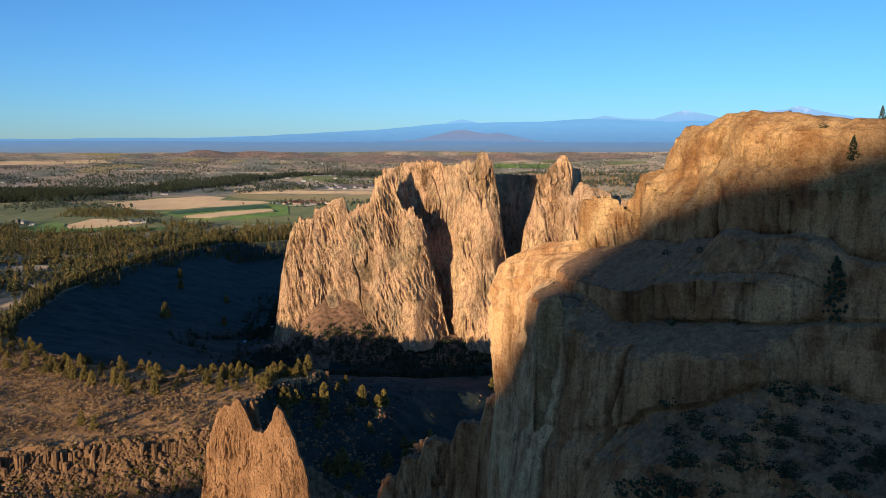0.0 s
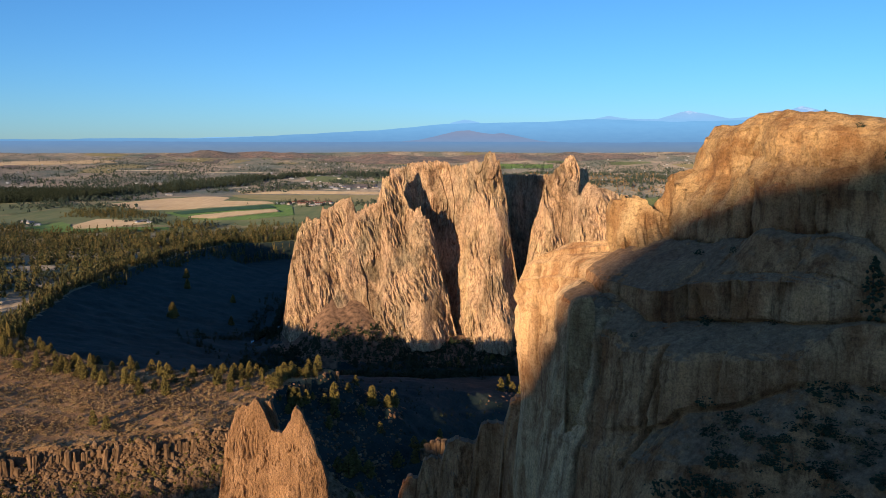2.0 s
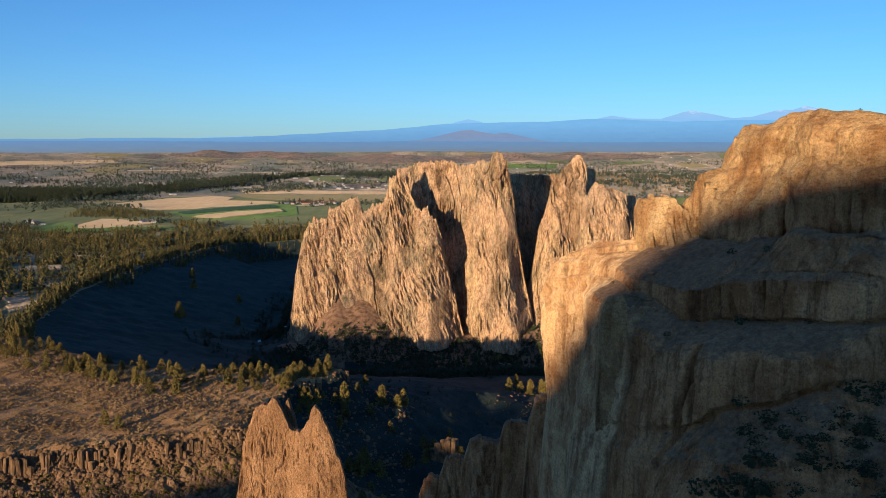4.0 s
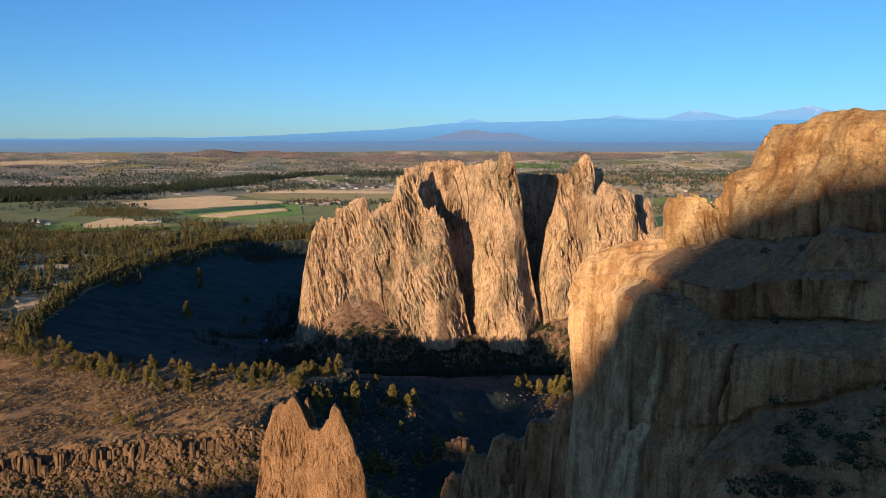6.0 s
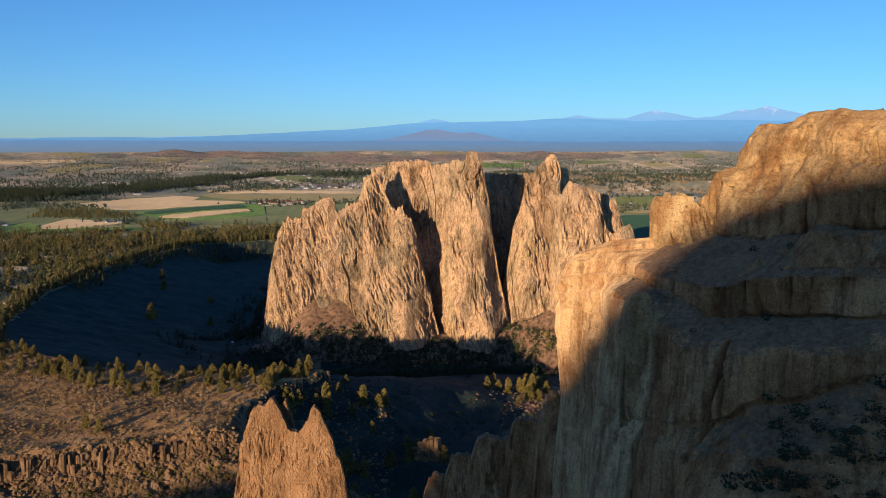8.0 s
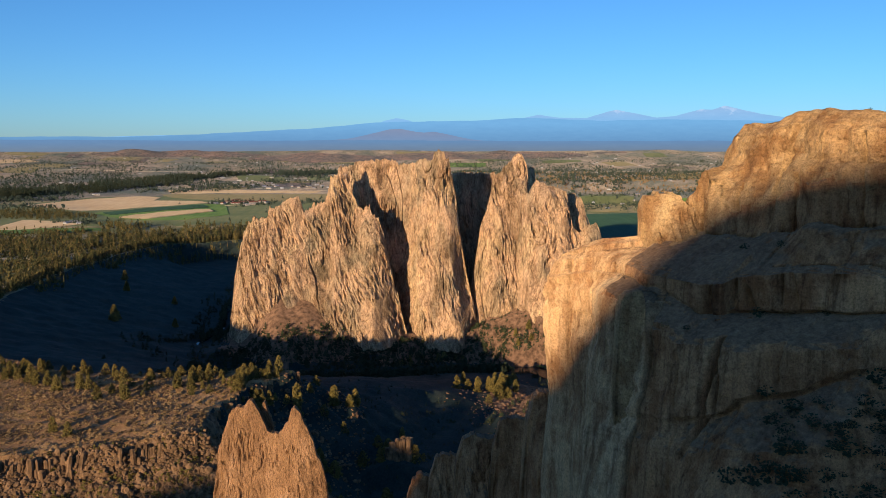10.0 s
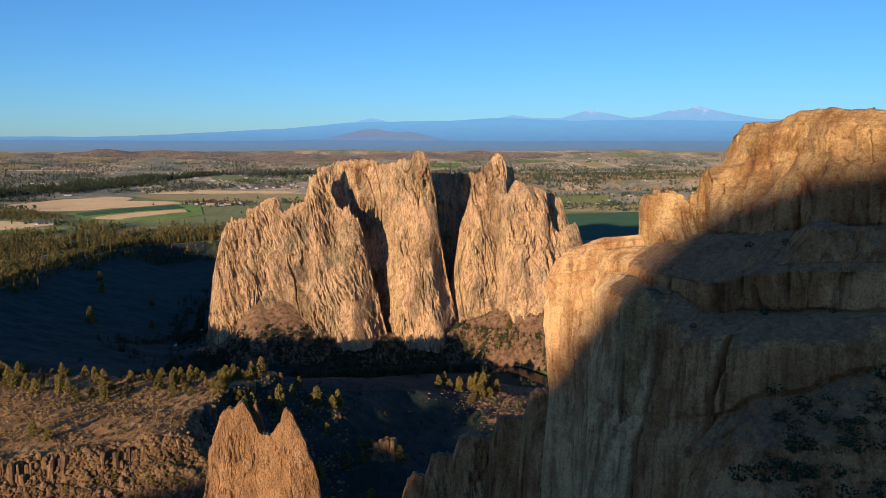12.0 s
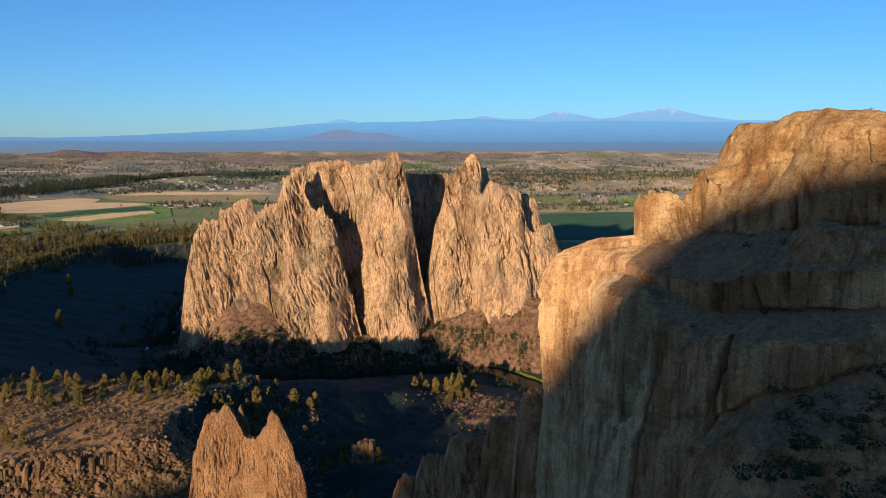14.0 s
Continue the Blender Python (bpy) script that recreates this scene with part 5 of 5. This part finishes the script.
ok = inside(x, y, np.array([(-1150, 2290), (-1000, 2350), (-945, 2500), (-955, 2690), (-1450, 2660), (-1520, 2280)], float)) & (np.abs(x) < y * 0.56)
# Same dark colour, packed densely for the shaded band on this slope.
wood("tree_belt", "dense conifers on the slope of the far gorge, dark for its shade", x[ok], y[ok], 11, 19, 10, 0.24, "bush", (0.45, 0.65))
run = RNG.uniform(0, 1, 5200)
seg = np.r_[0, np.cumsum(np.hypot(*np.diff(GORGE, axis=0).T))] / np.hypot(*np.diff(GORGE, axis=0).T).sum()
x, y = np.interp(run, seg, GORGE[:, 0]) + RNG.normal(0, 48, 5200), np.interp(run, seg, GORGE[:, 1]) + RNG.normal(0, 48, 5200)
ok = vnoise(x / 110, y / 90, 0, 208) + 0.4 * vnoise(x / 30, y / 30, 0, 210) > -0.1
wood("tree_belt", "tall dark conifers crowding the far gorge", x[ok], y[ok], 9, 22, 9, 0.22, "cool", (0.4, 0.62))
# scattered trees over the plain
az, r = RNG.uniform(-31, 33, 42000), 1750 + 2750 * RNG.random(42000) ** 0.8
x, y = r * np.sin(np.radians(az)), r * np.cos(np.radians(az))
dens = vnoise(x / 170, y / 120, 0, 211) + 0.6 * vnoise(x / 50, y / 40, 0, 213) + 0.35 * smooth(2700, 3400, r)
ok = dens > np.where(r < 2750, 0.55, 0.12)
for c in ([(-865, 2227), (-779, 2467), (-653, 2547), (-428, 2283), (-372, 2177), (-328, 1947), (-394, 1824), (-562, 1886), (-673, 2047)], [(-640, 2662), (-60, 2640), (-60, 2350), (-423, 2376)], [(300, 1560), (330, 1850), (520, 1960), (760, 1960), (760, 1560)]):
    ok &= ~inside(x, y, np.array(c, float))
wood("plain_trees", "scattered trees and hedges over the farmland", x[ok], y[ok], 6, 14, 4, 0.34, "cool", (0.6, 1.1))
# brush on the right-hand bluff
x, y = somewhere(5000, 180, 2000, 2450, 3300)
ok = (np.hypot(x - 500, y - 200) > 2440) & (vnoise(x / 60, y / 60, 0, 215) > -0.4)
wood("bluff_scrub", "brown juniper scrub on the bluff", x[ok], y[ok], 4, 8, 6, 0.28, "sage", (0.8, 1.3))
# shaded growth in the canyon
x, y = somewhere(7000, -360, 260, 560, 1480)
dr = far_from(x, y, RIVER)
ok = inside(x, y, RIM) & (dr > 10) & ((dr < 30) | ((vnoise(x / 40, y / 40, 0, 217) > 0.35) & (y < 720))) & (lie(x, y) < 22)
wood("canyon_growth", "dark willows and junipers along the canyon floor", x[ok], y[ok], 2.5, 6.5, 12, 0.2, "bush", (0.7, 1.1))
x, y = somewhere(1600, -120, 90, 330, 600)
ok = inside(x, y, RIM)
wood("canyon_growth", "dark shrubs on the lower slope", x[ok], y[ok], 0.8, 2.2, 8, 0.25, "bush", (0.9, 1.4))
# willows close along the near bank
run = np.linspace(0, 1, 900)
bank = np.array([(86, 738), (40, 733), (-60, 719), (-150, 736), (-176, 752)], float)
x = np.interp(run, np.linspace(0, 1, len(bank)), bank[:, 0]) + RNG.normal(0, 2.5, 900)
y = np.interp(run, np.linspace(0, 1, len(bank)), bank[:, 1]) + RNG.normal(-2, 3.0, 900)
wood("willows", "dark willow thicket along the river bank", x, y, 4, 7.5, 12, 0.24, "bush", (0.7, 1.1))
bank = np.array([(-228, 800), (-212, 835), (-202, 850), (-195, 885), (-196, 930), (-212, 1050)], float)
x = np.interp(run[::3], np.linspace(0, 1, len(bank)), bank[:, 0]) + RNG.normal(-3, 3.0, 300)
y = np.interp(run[::3], np.linspace(0, 1, len(bank)), bank[:, 1]) + RNG.normal(0, 3.0, 300)
wood("willows", "dark willow thicket along the river bank", x, y, 1.2, 3, 12, 0.2, "bush", (0.8, 1.2))
bank = np.array([(-184, 868), (-172, 920), (-188, 1050), (-174, 1230)], float)
x = np.interp(run[::3], np.linspace(0, 1, len(bank)), bank[:, 0]) + RNG.choice([-9, 6], 300) + RNG.normal(0, 2.0, 300)
y = np.interp(run[::3], np.linspace(0, 1, len(bank)), bank[:, 1]) + RNG.normal(0, 3.0, 300)
wood("willows", "dark willow thicket along the river bank", x, y, 4, 7.5, 12, 0.24, "bush", (0.7, 1.1))
# sagebrush
x, y = somewhere(30000, -360, -66, 366, 650)
ok = (~inside(x, y, RIM)) & (vnoise(x / 9, y / 9, 0, 219) > -0.5)
wood("sagebrush", "low tan sagebrush and bunchgrass on the mesa", x[ok], y[ok], 0.35, 1.15, 3, 0.45, "sage", (1.2, 2.0))
x, y = somewhere(2500, -235, -84, 345, 410)
ok = y < rim_y(x)
x, y = x[ok], y[ok]
wood("sagebrush", "dull olive shrubs among the boulders", x, y, 0.7, 2.2, 8, 0.28, "needles", (1.0, 1.5))
x, y = somewhere(900, -150, 230, 735, 800)
wood("sagebrush", "small shrubs on the scree", x, y, 0.6, 2.2, 7, 0.3, "bush", (1.0, 1.5))
x, y = somewhere(2600, -170, 200, 728, 800)
z = lie(x, y)
ok = (far_from(x, y, RIVER) > 12) & (z < 26 + 5 * vnoise(x / 14, y / 14, 0, 219))
wood("canyon_growth", "dark junipers crowding the shaded foot of the scree", x[ok], y[ok], 1.8, 5.5, 11, 0.22, "bush", (0.7, 1.1))


# ---- buildings ----
def box(name, w, d, h, mat, z=0.0):
    v = [(sx * w / 2, sy * d / 2, z + sz * h) for sz in (0, 1) for sx, sy in ((-1, -1), (1, -1), (1, 1), (-1, 1))]
    f = [(0, 3, 2, 1), (4, 5, 6, 7), (0, 1, 5, 4), (1, 2, 6, 5), (2, 3, 7, 6), (3, 0, 4, 7)]
    return mesh_of(name, v, f, mat, False)


def gable(name, w, d, h, rise, mat, over=0.6):
    v = [(-w / 2 - over, -d / 2 - over, h), (w / 2 + over, -d / 2 - over, h), (w / 2 + over, 0, h + rise), (-w / 2 - over, 0, h + rise), (w / 2 + over, d / 2 + over, h), (-w / 2 - over, d / 2 + over, h),
         (-w / 2 - over, -d / 2 - over, h - 0.3), (w / 2 + over, -d / 2 - over, h - 0.3), (w / 2 + over, d / 2 + over, h - 0.3), (-w / 2 - over, d / 2 + over, h - 0.3)]
    f = [(0, 1, 2), (0, 2, 3), (3, 2, 4), (3, 4, 5), (6, 7, 1), (6, 1, 0), (9, 5, 4), (9, 4, 8), (0, 3, 5), (1, 4, 2), (6, 0, 5), (6, 5, 9), (1, 7, 8), (1, 8, 4), (6, 8, 7), (6, 9, 8)]
    return mesh_of(name, v, f, mat, False)


def house(label, w, d, h, wall, roof, windows=3, group="farm buildings"):
    ob = tagged(new("house"), label, "house", group)
    part("wall", box("wall", w, d, h, wall, -1.5), ob)
    part("roof", gable("roof", w, d, h - 1.5, d * 0.28, roof), ob)
    for k in range(windows):
        p = part("window", box("window", w * 0.09, 0.12, h * 0.3, MAT["glass"]), ob)
        p.location = ((k + 0.5) / windows * w * 0.86 - w * 0.43, -d / 2 - 0.05, h * 0.25)
    return ob


lodge = house("long red-roofed farm building", 34, 13, 7, MAT["wall"], MAT["redroof"], 5)
barn = house("grey-roofed barn with tan walls", 24, 12, 6, MAT["wall"], MAT["greyroof"], 3)
cottage = house("small white farmhouse with a grey roof", 14, 9, 5, MAT["white"], MAT["greyroof"], 3)
shed = house("low pale shed with a flat-pitched roof", 20, 8, 4, MAT["white"], MAT["white"], 2)


def put(src, x, y, turn, s=1.0):
    m = pose(x, y, float(lie(x, y)) + 0.3, 0, 0, turn)
    copy_thing(src, m).scale = (s, s, s)


for x, y, turn in ((-384, 2285, 8), (-352, 2270, -12), (-338, 2310, 5), (-392, 2235, 80), (-360, 2225, 4), (-322, 2255, 15), (-305, 2290, -6), (-375, 2330, 3)):
    put(lodge, x, y, turn, 0.6)
for x, y, turn in ((-318, 2225, 4), (-290, 2262, 60), (-330, 2190, 10), (-835, 1770, 20), (-815, 1752, 75), (-600, 1775, 10), (-800, 2600, 5), (760, 2470, 15), (690, 2440, 70), (720, 2520, 5)):
    put(barn, x, y, turn, 0.6)
for x, y, turn in ((-584, 1757, 20), (-608, 1760, 70), (-425, 2262, 10), (-412, 2250, 40), (-782, 1712, 0), (-812, 2612, 15), (640, 2380, 20), (830, 2380, 60), (790, 2340, 5), (560, 2230, 30)):
    put(cottage, x, y, turn, 0.7)
for k in range(34):
    put((cottage, shed, barn)[k % 3], RNG.uniform(-620, -120), RNG.uniform(2880, 3260), RNG.uniform(0, 180), RNG.uniform(0.5, 0.8))
for k in range(260):
    a, r = math.radians(RNG.uniform(-27, 30)), RNG.uniform(3000, 4300)
    put((cottage, shed, cottage)[k % 3], r * math.sin(a), r * math.cos(a), RNG.uniform(0, 180), RNG.uniform(0.3, 0.6))
for k in range(26):
    put((cottage, shed)[k % 2], RNG.uniform(420, 1500), RNG.uniform(2250, 3500), RNG.uniform(0, 180), RNG.uniform(0.6, 0.9))
drop_kinds([lodge, barn, cottage, shed])


# ---- growth on the cliff ----
CLIFF_V = verts_cliff


def on_cliff(x, y, z):
    """The nearest point of the cliff's own surface."""
    return CLIFF_V[np.argmin(((CLIFF_V - (x, y, z)) ** 2).sum(1))]


RC = np.random.default_rng(77)
fir = tree_kind("conifer_tree", "dark green conifer growing on a cliff ledge", "tree", 8.0, 4.6, 260, MAT["bush"], 0.08, 0.055, 0.9, RC, "conifers on the cliff")
for x, y, z, s in ((50.2, 114.2, 167.6, 1.05), (52.6, 116.6, 187.6, 0.42), (56.5, 116.5, 194.5, 0.25)):
    p = on_cliff(x, y, z)
    copy_thing(fir, pose(p[0], p[1], p[2] - 0.4, 0, 0, 40 * x)).scale = (s, s, s)
drop_kinds([fir])


def shrub_kind(label, mat, size, clumps):
    ob = tagged(new("shrub"), label, "shrub", "shrubs on the cliff")
    part("stem", trunk_mesh("shrub_stem", size * 0.7, size * 0.05, RC, 3), ob, "grey woody stem")
    v, f = crown(RC, size, size * 1.7, clumps, 0.05, 0.16, 0.0)
    part("crown", mesh_of("shrub_crown", v, f, mat, False), ob)
    return ob


shrubs = [shrub_kind("low dark green shrub on a rock ledge", MAT["bush"], s, 60) for s in (1.0, 1.4)] + [shrub_kind("grey-green sage shrub on a rock ledge", MAT["sage"], 0.8, 50)]
for i, (x, y, z) in enumerate([(50, 119.5, 193.8), (48.2, 126.3, 194.5), (40, 125.3, 173.9), (33.3, 133.3, 173.3), (37.8, 128.7, 173.3), (19.5, 129.5, 162.7), (22.5, 127.8, 162.7), (32.4, 125.2, 164.3), (35.5, 122.3, 164.1), (39.6, 120.3, 163.7), (28.5, 158, 172.8)]):
    p = on_cliff(x, y, z)
    s = RC.uniform(0.6, 1.1) * (0.3 if i == 1 else 1)
    copy_thing(shrubs[i % 3], pose(p[0], p[1], p[2] - 0.1, 0, 0, 50 * i)).scale = (s, s, s)
for i in range(150):
    x, y = RC.uniform(27, 53), RC.uniform(98, 117)
    p = on_cliff(x, y, RC.uniform(146, 158))
    s = RC.uniform(0.5, 1.7)
    copy_thing(shrubs[i % 3], pose(p[0], p[1], p[2] - 0.1, 0, 0, 50 * i)).scale = (s, s, s * 0.8)
for x, y, z, s in ((27.8, 107.9, 146.8, 1.8), (25.5, 109.9, 145.7, 1.7), (23.0, 111.8, 145.4, 1.4), (29.5, 107, 147, 1.3)):
    p = on_cliff(x, y, z)
    copy_thing(shrubs[1], pose(p[0], p[1], p[2] - 0.2, 0, 0, 9 * x)).scale = (s, s, s)
drop_kinds(shrubs)
